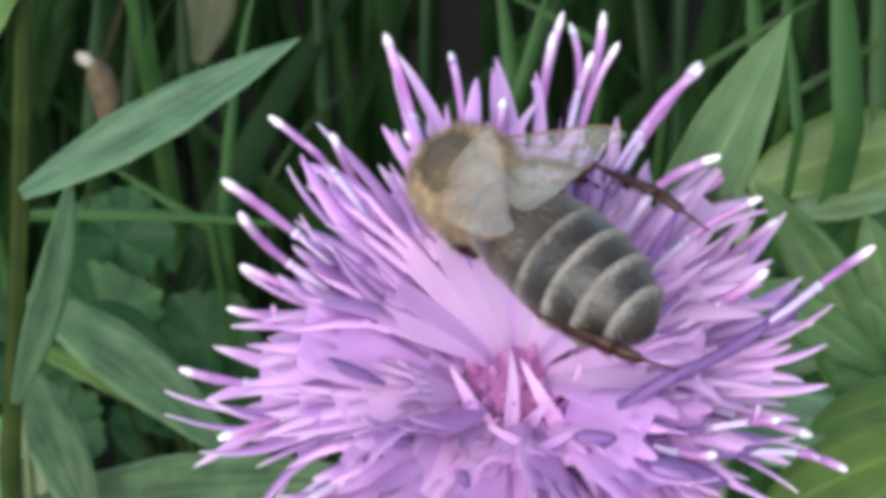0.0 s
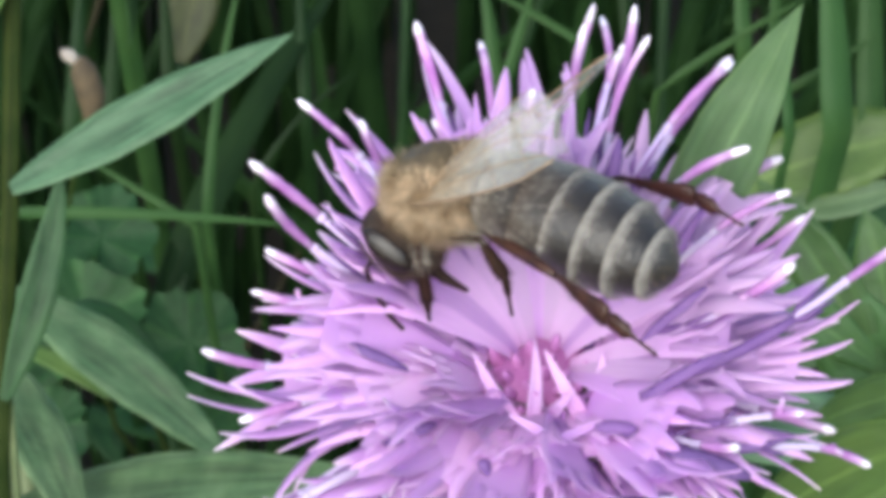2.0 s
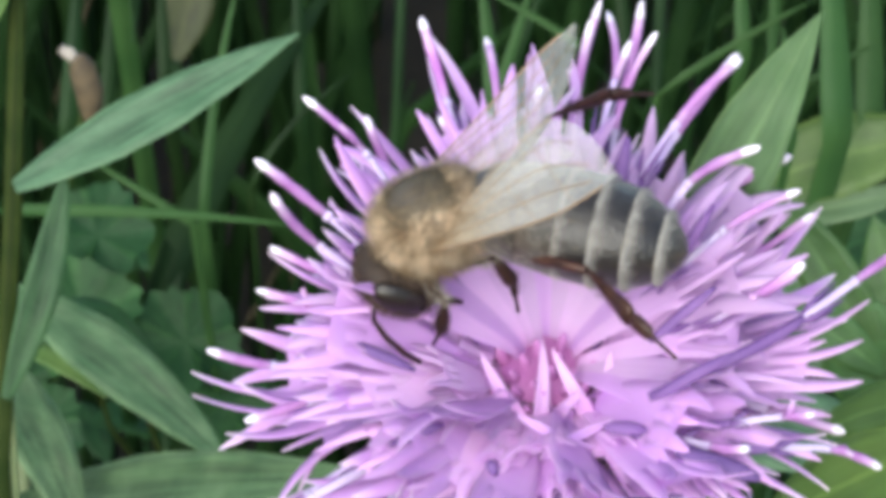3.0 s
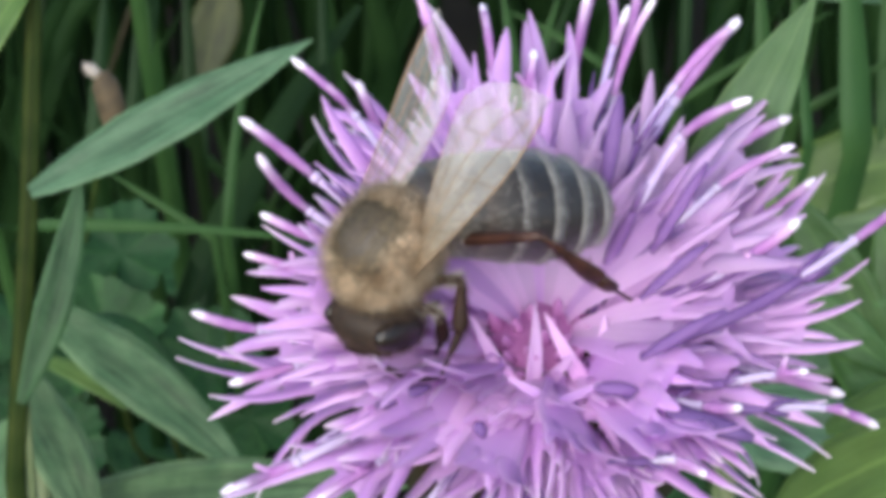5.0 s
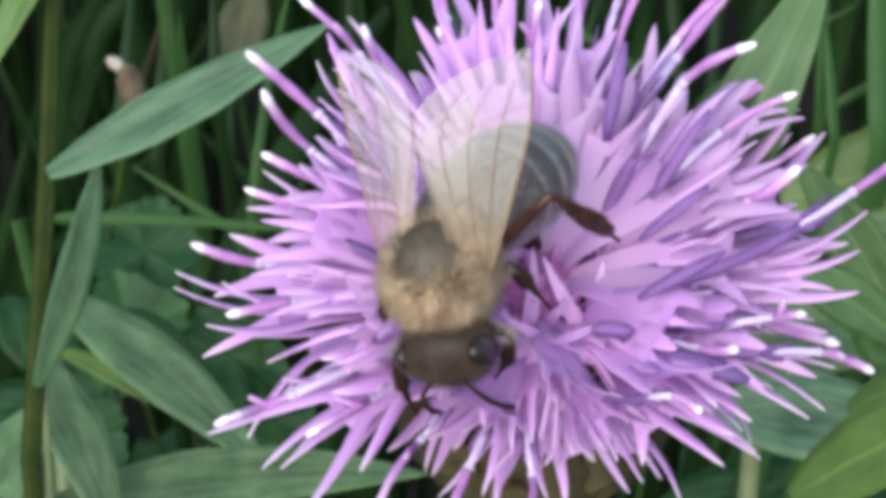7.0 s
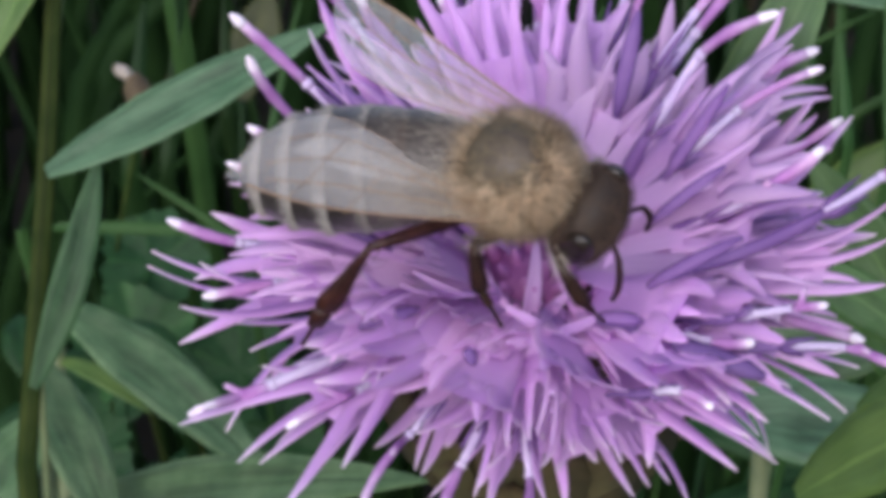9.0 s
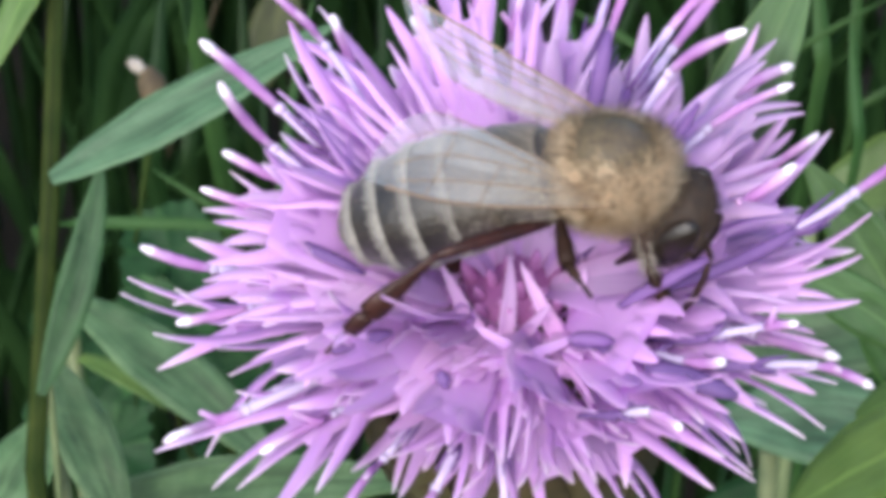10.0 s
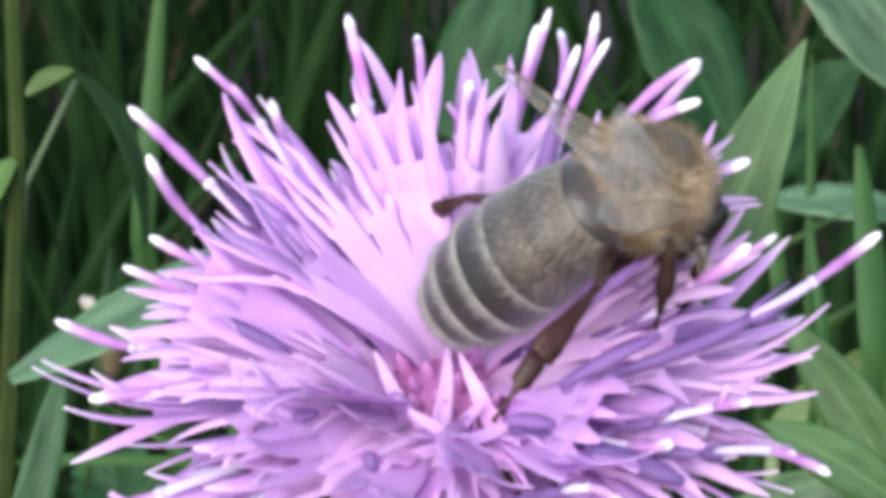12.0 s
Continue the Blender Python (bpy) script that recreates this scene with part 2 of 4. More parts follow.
class Shape:
    """Collects vertices, faces, UVs and material slots of one mesh."""

    def __init__(self):
        self.v, self.f, self.uv, self.s = [], [], [], []

    def grid(self, rows, uvrows, slot=0, closed=False):
        base, k = len(self.v), len(rows[0])
        for r, u in zip(rows, uvrows):
            self.v += [tuple(q) for q in r]
            self.uv += u
        for i in range(len(rows) - 1):
            for j in range(k if closed else k - 1):
                a, b = base + i * k + j, base + i * k + (j + 1) % k
                self.f.append((a, b, b + k, a + k))
                self.s.append(slot)

    def tube(self, pts, radii, sides=6, slot=0, squash=1.0, caps=True, up=(0.13, 0.21, 1)):
        """A tapered tube along pts; squash flattens it across."""
        pts = [Vector(p) for p in pts]
        rows, uvr = [], []
        side = None
        for i, p in enumerate(pts):
            d = (pts[min(i + 1, len(pts) - 1)] - pts[max(i - 1, 0)]).normalized()
            if side is None:
                side = d.cross(Vector(up))
                if side.length < 1e-6:
                    side = d.cross(Vector((1, 0, 0)))
            side = (side - d * side.dot(d)).normalized()
            nn = d.cross(side).normalized()
            r = radii[i] if hasattr(radii, "__len__") else radii
            rows.append([p + r * (math.cos(a) * side + squash * math.sin(a) * nn) for a in (2 * math.pi * j / sides for j in range(sides))])
            uvr.append([(i / (len(pts) - 1), j / sides) for j in range(sides)])
        base = len(self.v)
        self.grid(rows, uvr, slot, True)
        if caps:
            self.f.append(tuple(base + j for j in reversed(range(sides))))
            self.f.append(tuple(base + (len(rows) - 1) * sides + j for j in range(sides)))
            self.s += [slot, slot]

    def blade(self, pts, widths, normal, fold=0.2, across=2, thick=0.00012, slot=0, wave=0.0, u0=0.0, u1=1.0):
        """A leaf-like strip with a fold along its middle and real thickness. widths are half widths."""
        pts = [Vector(p) for p in pts]
        nrm = Vector(normal)
        top, bot, uvr = [], [], []
        for i, p in enumerate(pts):
            d = (pts[min(i + 1, len(pts) - 1)] - pts[max(i - 1, 0)]).normalized()
            nn = (nrm - d * nrm.dot(d)).normalized()
            side = d.cross(nn).normalized()
            w = widths[i]
            row, row2, uv = [], [], []
            for j in range(2 * across + 1):
                c = j / across - 1
                q = p + side * (w * c) + nn * (abs(c) * fold * w + wave * w * math.sin(i * 1.9 + c * 2.2))
                row.append(q + nn * thick * 0.5 * (1 - 0.6 * abs(c)))
                row2.append(q - nn * thick * 0.5 * (1 - 0.6 * abs(c)))
                uv.append((u0 + (u1 - u0) * i / (len(pts) - 1), j / (2 * across)))
            top.append(row)
            bot.append(row2)
            uvr.append(uv)
        k, m, b0 = 2 * across + 1, len(pts), len(self.v)
        self.grid(top, uvr, slot)
        b1 = len(self.v)
        self.grid([r[::-1] for r in bot], [u[::-1] for u in uvr], slot)
        # close the two long edges and both ends
        for i in range(m - 1):
            a, b = b0 + i * k, b1 + i * k + k - 1
            self.f.append((a, a + k, b + k, b))
            a, b = b0 + i * k + k - 1, b1 + i * k
            self.f.append((a + k, a, b, b + k))
            self.s += [slot, slot]

    def mesh(self, name, *mats):
        return mesh_of(name, self.v, self.f, self.uv, mats, self.s)


def put(name, me, parent=None, m=None, label=""):
    ob = new(name, me)
    if parent is not None:
        ob.parent = parent
    if m is not None:
        ob.matrix_basis = m
    if label:
        tagged(ob, label)
    return ob


def curve(a, b, bend, k=9):
    """k points of an arc from a to b, pushed by bend in its middle."""
    a, b, bend = Vector(a), Vector(b), Vector(bend)
    return [a.lerp(b, t) + bend * 4 * t * (1 - t) for t in (i / (k - 1) for i in range(k))]


def leaf_widths(k, w, base=0.25, fat=0.45, teeth=0.0):
    out = []
    for i in range(k):
        t = i / (k - 1)
        s = (t / fat) if t < fat else (1 - t) / (1 - fat)
        s = math.sin(min(1, s) * math.pi / 2) ** 0.9
        if t < fat:
            s = base + (1 - base) * s
        out.append(max(w * s * (1 + (teeth if i % 2 else -teeth)), w * 0.02))
    return out


# ---- ground and meadow ----
def ground():
    s = Shape()
    k = 41
    ext = [math.copysign(abs(i / 20 - 1) ** 4, i / 20 - 1) * 60 for i in range(k)]
    rows = [[Vector((x, y, 0.006 * noise.noise((x * 9, y * 9, 0)) - 0.004)) for x in ext] for y in ext]
    s.grid(rows, [[(i / k, j / k) for i in range(k)] for j in range(k)])
    return tagged(put("ground", s.mesh("ground", SOIL)), "dark soil of a meadow under the plants", "ground", kind="structure")


ground()


def meadow(name, count, mat, xr, yr, hr, wr, seed, label):
    """Many grass blades of a stretch of the meadow in one mesh."""
    rnd = random.Random(seed)
    s = Shape()
    for _ in range(count):
        x, y = rnd.uniform(*xr), rnd.uniform(*yr)
        if abs(x + 0.004 - 0.03 * y) < 0.014 and y > 0.13 and rnd.random() < 0.6:
            continue
        h = rnd.uniform(*hr) * (0.72 + 0.5 * min(1, max(0, (y - 0.12) / 0.25)))
        a = rnd.uniform(0, 2 * math.pi)
        lean = rnd.uniform(0.05, 0.45) * h
        tip = Vector((x + lean * math.cos(a), y + lean * math.sin(a), h))
        p = [Vector((x, y, -0.01)), Vector((x, y, h * 0.35)) + (tip - Vector((x, y, h))) * 0.08, Vector((x, y, h * 0.72)) + (tip - Vector((x, y, h))) * 0.4, tip]
        w = rnd.uniform(*wr)
        s.blade(p, [w * 0.8, w, w * 0.75, w * 0.05], (math.cos(a + 1.2), math.sin(a + 1.2), 0.5), 0.3, 1, 0.0001)
    return tagged(put(name, s.mesh(name, mat)), label, "grass", kind="stuff")


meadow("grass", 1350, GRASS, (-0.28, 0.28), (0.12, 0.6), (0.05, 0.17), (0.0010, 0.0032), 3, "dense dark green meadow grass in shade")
meadow("dry_grass", 60, GRASS_DRY, (-0.2, 0.2), (0.12, 0.5), (0.05, 0.17), (0.0005, 0.0014), 5, "a few dry straw-coloured grass blades")
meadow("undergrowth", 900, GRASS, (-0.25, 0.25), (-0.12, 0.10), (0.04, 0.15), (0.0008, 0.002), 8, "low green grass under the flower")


def weeds(name, count, mat, spots, seed, label):
    """Broad leaves of low weeds in one mesh; spots: x, y and z ranges in millimetres."""
    rnd = random.Random(seed)
    s = Shape()
    for i in range(count):
        xr, yr, zr = spots[i % len(spots)]
        base = mm(rnd.uniform(*xr), rnd.uniform(*yr), rnd.uniform(*zr))
        a = rnd.uniform(0, 2 * math.pi)
        tip = base + mm(16 * math.cos(a), 10 * math.sin(a), rnd.uniform(-4, 8)) * rnd.uniform(0.7, 1.3)
        s.blade(curve(base, tip, mm(0, 0, rnd.uniform(0.5, 2)), 9), leaf_widths(9, rnd.uniform(2.2, 4.4) * MM), (rnd.uniform(-0.3, 0.3), -0.5, 0.85), 0.2, 2, 0.0003, wave=0.06)
        s.tube([base, base + mm(rnd.uniform(-4, 4), 12, -60), Vector((base.x, base.y + 0.02, 0))], 0.0003, 4)
    return tagged(put(name, s.mesh(name, mat)), label, "weeds", kind="stuff")


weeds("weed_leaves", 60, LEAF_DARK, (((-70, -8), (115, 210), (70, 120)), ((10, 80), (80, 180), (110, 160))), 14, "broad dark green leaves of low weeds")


def far_meadow(count):
    """Tufts of grass all round, beyond the nearest stretch, in one mesh."""
    rnd = random.Random(31)
    s = Shape()
    made = 0
    while made < count:
        r, a = 0.3 + 2.7 * rnd.random() ** 1.5, rnd.uniform(0, 2 * math.pi)
        x, y = r * math.cos(a), r * math.sin(a) + 0.1
        if abs(x) < 0.27 and -0.2 < y < 0.58:
            continue
        made += 1
        h = rnd.uniform(0.08, 0.22) * (1 + 0.25 * min(1, r))
        b = rnd.uniform(0, 2 * math.pi)
        lean = rnd.uniform(0.1, 0.4) * h
        p = Vector((x, y, 0))
        s.blade([p - Vector((0, 0, 0.01)), p + Vector((0.3 * lean * math.cos(b), 0.3 * lean * math.sin(b), 0.6 * h)), p + Vector((lean * math.cos(b), lean * math.sin(b), h))],
                [0.002, 0.0024, 0.0002], (math.cos(b + 1.3), math.sin(b + 1.3), 0.4), 0.3, 1, 0.0001)
    return tagged(put("far_grass", s.mesh("far_grass", GRASS)), "green meadow grass all round the flower", "grass", kind="stuff")


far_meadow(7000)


# ---- plants with leaves ----
def plant(name, label, stem_pts, radius, leaves, stem_mat=STEM, category="plant"):
    """A stem from the ground with leaves; leaves: base, tip, half width, bend, normal, material, teeth."""
    thing = tagged(new(name), label, category)
    thing.location = stem_pts[0]
    o = Vector(stem_pts[0])
    s = Shape()
    s.tube([Vector(p) - o for p in stem_pts], [radius * (1 - 0.3 * i / (len(stem_pts) - 1)) for i in range(len(stem_pts))], 8)
    put("stem", s.mesh("stem", stem_mat), thing)
    for base, tip, w, bend, normal, mat, teeth in leaves:
        s = Shape()
        k = 15 if not teeth else 21
        s.blade([p - o for p in curve(base, tip, bend, k)], leaf_widths(k, w, teeth=teeth), normal, 0.22, 3, 0.0003, wave=0.05)
        put("leaf", s.mesh("leaf", mat), thing)
    return thing


plant("knapweed_plant", "ridged green-brown knapweed stem with long grey-green leaves", [mm(-27.5, 36, 0), mm(-27, 37, 120), mm(-26.0, 38, 207), mm(-25.4, 47.5, 220), mm(-25.2, 56, 232), mm(-25, 64, 262)], 0.0007, [
    (mm(-25.1, 46.9, 221.4), mm(-8.4, 52.2, 229.0), 0.0017, mm(-0.2, 0, -0.3), (-0.15, -0.55, 0.8), LEAF, 0),
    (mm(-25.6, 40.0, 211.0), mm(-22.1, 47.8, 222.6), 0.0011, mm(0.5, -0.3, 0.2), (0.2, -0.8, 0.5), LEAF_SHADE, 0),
    (mm(-25.3, 55.0, 231.5), mm(-28.5, 50.0, 226.5), 0.0011, mm(0, 0, 1), (-0.2, -0.6, 0.8), LEAF_BRIGHT, 0),
    (mm(-25.2, 60.0, 233.6), mm(-22.3, 60.7, 234.8), 0.0006, mm(0, 0, 0.4), (0, -0.6, 0.8), LEAF_BRIGHT, 0),
], STEM_RIDGED)
plant("hanging_leaf_plant", "thin stem with a narrow drooping green leaf", [mm(-27.5, 40, 0), mm(-27.2, 41, 150), mm(-26.3, 46, 212), mm(-25.2, 57, 229), mm(-22.6, 62.6, 233.5)], 0.00025, [
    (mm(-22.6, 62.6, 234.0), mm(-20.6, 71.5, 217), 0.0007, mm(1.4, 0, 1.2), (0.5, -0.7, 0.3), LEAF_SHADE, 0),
])
plant("leafy_plant", "low plant with broad dull green leaves", [mm(-34, 74, 0), mm(-33, 75, 120), mm(-31.5, 75.6, 191)], 0.0008, [
    (mm(-31.3, 75.9, 193.0), mm(-14.2, 64.4, 185.3), 0.0024, mm(0, 0, 0.8), (0.2, -0.5, 0.85), LEAF_MID, 0),
    (mm(-31.5, 75.6, 188), mm(-24.0, 71.0, 186.5), 0.0008, mm(0, 0, 0.8), (0.2, -0.5, 0.85), LEAF_BRIGHT, 0),
    (mm(-29.2, 91.0, 181.0), mm(-20.5, 83.5, 178.5), 0.0009, mm(0, 0, 1.8), (0.1, -0.5, 0.85), LEAF_DARK, 0),
])
plant("pale_leaf_plant", "low plant with a broad pale grey-green leaf", [mm(-31, 58, 0), mm(-30, 58, 120), mm(-29, 57, 198)], 0.0007, [
    (mm(-28.9, 57.0, 201.0), mm(-22.5, 45.6, 194.0), 0.0020, mm(0, 0, 0.5), (0.4, -0.6, 0.7), LEAF_MID, 0),
    (mm(-29.5, 57.5, 196.0), mm(-34.0, 46.0, 190.0), 0.0024, mm(0, 0, 0.5), (0.0, -0.6, 0.8), LEAF_MID, 0),
])
plant("long_leaf_plant", "plant with a long narrow green leaf under the flower", [mm(-30, 56, 0), mm(-29.5, 56, 120), mm(-28.5, 55.6, 189)], 0.0007, [
    (mm(-28.5, 55.6, 189.5), mm(-2.4, 38.5, 206.0), 0.0021, mm(0, 0, 0.8), (0.1, -0.6, 0.8), LEAF_MID, 0),
])
def lobed_leaf(thing, centre, size, turn, mat, tip=(0.1, -0.6, 0.8), lobes=5):
    """A broad leaf with rounded lobes and fine teeth, a little cupped, as a part of its plant."""
    o, up = Vector(thing.location), Vector(tip).normalized()
    side = Vector((0, 0, 1)).cross(up).normalized()
    fore = up.cross(side).normalized()
    s, rings, k = Shape(), 7, 72
    rows, uvr = [], []
    for i in range(rings + 1):
        row, uv = [], []
        for j in range(k):
            q = 2 * math.pi * j / k
            edge = 0.86 + 0.07 * math.cos(lobes * q) + 0.03 * math.cos(3 * lobes * q + 0.6) + 0.05 * (j % 4 == 0) + 0.025 * (j % 4 == 1) - 0.4 * math.exp(-((q - math.pi) / 0.22) ** 2)
            r = size * edge * max(0.02, i / rings)
            rib = 0.04 * math.cos(lobes * q) * (i / rings)
            row.append(Vector(centre) - o + side * (r * math.sin(q + turn)) + fore * (r * math.cos(q + turn)) + up * (size * (0.16 * (i / rings) ** 2 - rib)))
            uv.append((i / rings, 0.5 + 0.5 * math.cos(lobes * q)))
        rows.append(row)
        uvr.append(uv)
    s.grid(rows, uvr, 0, True)
    put("leaf", s.mesh("leaf", mat), thing)
    s = Shape()
    s.tube([Vector(centre) - o - fore * (0.3 * size * math.cos(turn)), Vector(centre) - o + up * (-0.004) - Vector((0, -0.012, 0.02)), Vector((0, 0, Vector(centre).z * 0.8))], [0.0003, 0.0003, 0.0004], 6)
    put("stalk", s.mesh("stalk", STEM_RIDGED), thing)


lobed_plant = plant("lobed_plant", "weed with broad lobed and toothed dark green leaves", [mm(-24, 112, 0), mm(-24, 112, 90), mm(-24.5, 112, 150)], 0.0006, [], GRASS)
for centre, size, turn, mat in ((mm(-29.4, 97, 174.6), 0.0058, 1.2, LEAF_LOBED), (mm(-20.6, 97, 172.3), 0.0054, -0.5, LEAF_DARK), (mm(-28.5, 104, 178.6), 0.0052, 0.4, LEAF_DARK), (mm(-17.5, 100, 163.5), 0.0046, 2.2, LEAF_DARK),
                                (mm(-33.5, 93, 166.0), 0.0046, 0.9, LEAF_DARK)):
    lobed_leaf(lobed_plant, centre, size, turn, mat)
plant("upright_leaf_plant", "plant with an upright pale green pointed leaf", [mm(2, 46, 0), mm(3, 38, 120), mm(6, 18, 226), mm(8.6, 7.5, 242)], 0.0006, [
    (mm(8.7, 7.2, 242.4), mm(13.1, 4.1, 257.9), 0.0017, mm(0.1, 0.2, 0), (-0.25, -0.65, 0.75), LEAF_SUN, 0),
])
plant("broad_leaf_plant", "weed with wide pale green leaves", [mm(24, 108, 0), mm(24, 100, 120), mm(24.4, 89, 193)], 0.0008, [
    (mm(24.4, 88.7, 193.9), mm(41, 91.3, 197.8), 0.0034, mm(0, 0, 0.6), (-0.1, -0.65, 0.75), LEAF_BRIGHT, 0.02),
    (mm(27.0, 86.0, 193.3), mm(39, 87.2, 195.5), 0.0015, mm(0, 0, -0.3), (-0.1, -0.5, 0.85), LEAF_PALE, 0),
])
plant("lobed_leaf_plant", "plant with a lobed green leaf", [mm(25, 30, 0), mm(25, 28, 120), mm(23.4, 21, 224)], 0.0008, [
    (mm(21.8, 21.8, 227.0), mm(15.6, 26.2, 235.8), 0.0015, mm(0.3, 0, 0.3), (-0.3, -0.75, 0.55), LEAF_GREEN, 0),
    (mm(21.8, 21.9, 227.4), mm(14.7, 24.0, 231.2), 0.0013, mm(0, 0, 0.4), (-0.3, -0.75, 0.55), LEAF_GREEN, 0),
    (mm(22.4, 21.9, 227.6), mm(21.0, 25.5, 234.4), 0.0015, mm(0.3, 0, 0.4), (-0.3, -0.75, 0.55), LEAF_GREEN, 0),
    (mm(23.5, 20.7, 224.2), mm(18.6, 24.2, 231.6), 0.0024, mm(0, 0, 0.3), (-0.3, -0.75, 0.55), LEAF_GREEN, 0),
])
plant("low_leaf_plant", "plant with green leaves below the flower", [mm(20, 38, 0), mm(19, 38, 120), mm(16.5, 38, 209)], 0.0008, [
    (mm(13.5, 36.1, 212.6), mm(27, 33.6, 211.6), 0.0026, mm(0, 0, 1), (-0.1, -0.6, 0.8), LEAF, 0),
    (mm(14.0, 44.5, 210), mm(28, 45.5, 213.0), 0.0032, mm(0, 0, 1), (-0.1, -0.6, 0.8), LEAF_MID, 0),
])
plant("bright_leaf_plant", "plant with fresh green leaves low beside the flower", [mm(9, 44, 0), mm(10, 36, 120), mm(14.6, 10.5, 226.6)], 0.0004, [
    (mm(14.6, 9.9, 227.6), mm(22.2, 6.8, 235.4), 0.0019, mm(0, 0, 0.5), (-0.3, -0.6, 0.75), LEAF_BRIGHT, 0),
    (mm(18.5, 19.5, 225.4), mm(24.7, 15.7, 230.8), 0.0012, mm(0, 0, 0.6), (-0.3, -0.6, 0.75), LEAF_BRIGHT, 0),
])
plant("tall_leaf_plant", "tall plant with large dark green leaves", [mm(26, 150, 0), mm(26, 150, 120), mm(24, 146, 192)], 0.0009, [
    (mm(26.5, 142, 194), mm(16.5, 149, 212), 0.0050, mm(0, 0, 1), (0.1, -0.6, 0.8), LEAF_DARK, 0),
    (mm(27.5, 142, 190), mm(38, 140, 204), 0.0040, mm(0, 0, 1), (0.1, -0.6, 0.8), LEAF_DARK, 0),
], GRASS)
plant("shade_leaf_plant", "plant with one long dark green leaf in shade", [mm(-4, 176, 0), mm(-3, 178, 120), mm(-1.5, 179, 178)], 0.0008, [
    (mm(-1.5, 179.5, 180), mm(8.5, 188, 199), 0.0046, mm(0, 0, 1), (0.1, -0.6, 0.8), LEAF_DARK, 0),
], GRASS)
plant("wide_leaf_plant", "plant with wide grey-green leaves among the grass", [mm(37, 106, 0), mm(37, 106, 120), mm(37, 106, 205)], 0.0007, [
    (mm(36.8, 107, 213.5), mm(26, 111.5, 225), 0.0034, mm(0, 0, 1), (0.1, -0.6, 0.8), LEAF, 0),
    (mm(37.0, 103, 205), mm(23.5, 103, 206.5), 0.0016, mm(0, 0, 0.6), (0.1, -0.6, 0.8), LEAF, 0),
], GRASS)
plant("yellowing_plant", "thin plant with a yellowish withering leaf", [mm(-27, 144, 0), mm(-26, 145, 120), mm(-25.2, 146.3, 171)], 0.0005, [
    (mm(-25.2, 146.3, 171.4), mm(-22.3, 152.5, 181), 0.0027, mm(0, 0, 0.5), (0.1, -0.6, 0.8), LEAF_YELLOW, 0),
], GRASS)


def dry_bud():
    """A withered flower bud on a thin stalk."""
    thing = tagged(new("withered_bud"), "brown withered bud with a pale tip on a thin stalk", "bud")
    thing.location = mm(-27, 95, 0)
    s = Shape()
    s.tube([mm(-14, 60, 0), mm(-13, 36, 120), mm(-5, 10, 178), mm(-0.9, 2.0, 196)], [0.0003, 0.0002, 0.00018, 0.0003], 6)
    put("stalk", s.mesh("stalk", STEM_RIDGED), thing)
    s = Shape()
    s.tube([mm(-0.5, 1.8, 194.4), mm(-0.3, 2.0, 195.6), mm(-0.4, 2.3, 197.4), mm(-0.9, 2.7, 199.4), mm(-1.2, 2.9, 200.4)], [0.0004, 0.0009, 0.0012, 0.0011, 0.0005], 9)
    put("bud", s.mesh("bud", BROWN_BUD), thing)
    s = Shape()
    s.tube([mm(-1.2, 2.8, 199.9), mm(-2.0, 3.0, 200.6), mm(-2.6, 3.1, 200.9)], [0.0004, 0.0006, 0.0003], 8)
    put("pale_tip", s.mesh("pale_tip", FUZZ_PALE), thing, label="whitish tuft")


dry_bud()


def grass_blade(a, b, width, mat=GRASS, bend=(0, 0, 0), label="single green grass blade"):
    """One blade that rises from the ground to a and on to its tip b."""
    a, b = Vector(a), Vector(b)
    foot = Vector((a.x + 0.15 * (a.x - b.x), a.y + 0.07, 0))
    thing = tagged(new("grass_blade"), label, "grass", "single grass blades")
    thing.location = foot
    pts = [Vector((0, 0, -0.005)), (a - foot) * 0.6 + Vector((0, 0.004, 0.012))] + [p - foot for p in curve(a, b, bend, 7)]
    s = Shape()
    s.blade(pts, [width * q for q in (0.9, 1, 1, 1, 0.95, 0.85, 0.7, 0.5, 0.2)], (0.2, -0.8, 0.6), 0.25, 1, 0.00012)
    blade = put("blade", s.mesh("blade", mat), thing)
    s = Shape()
    s.tube([p + Vector((0.2, -0.8, 0.6)) * 0.00007 for p in pts], [max(0.00005, 0.09 * width * q) for q in (1, 1, 1, 1, 0.9, 0.8, 0.6, 0.4, 0.2)], 5)
    put("midrib", s.mesh("midrib", mat), blade)


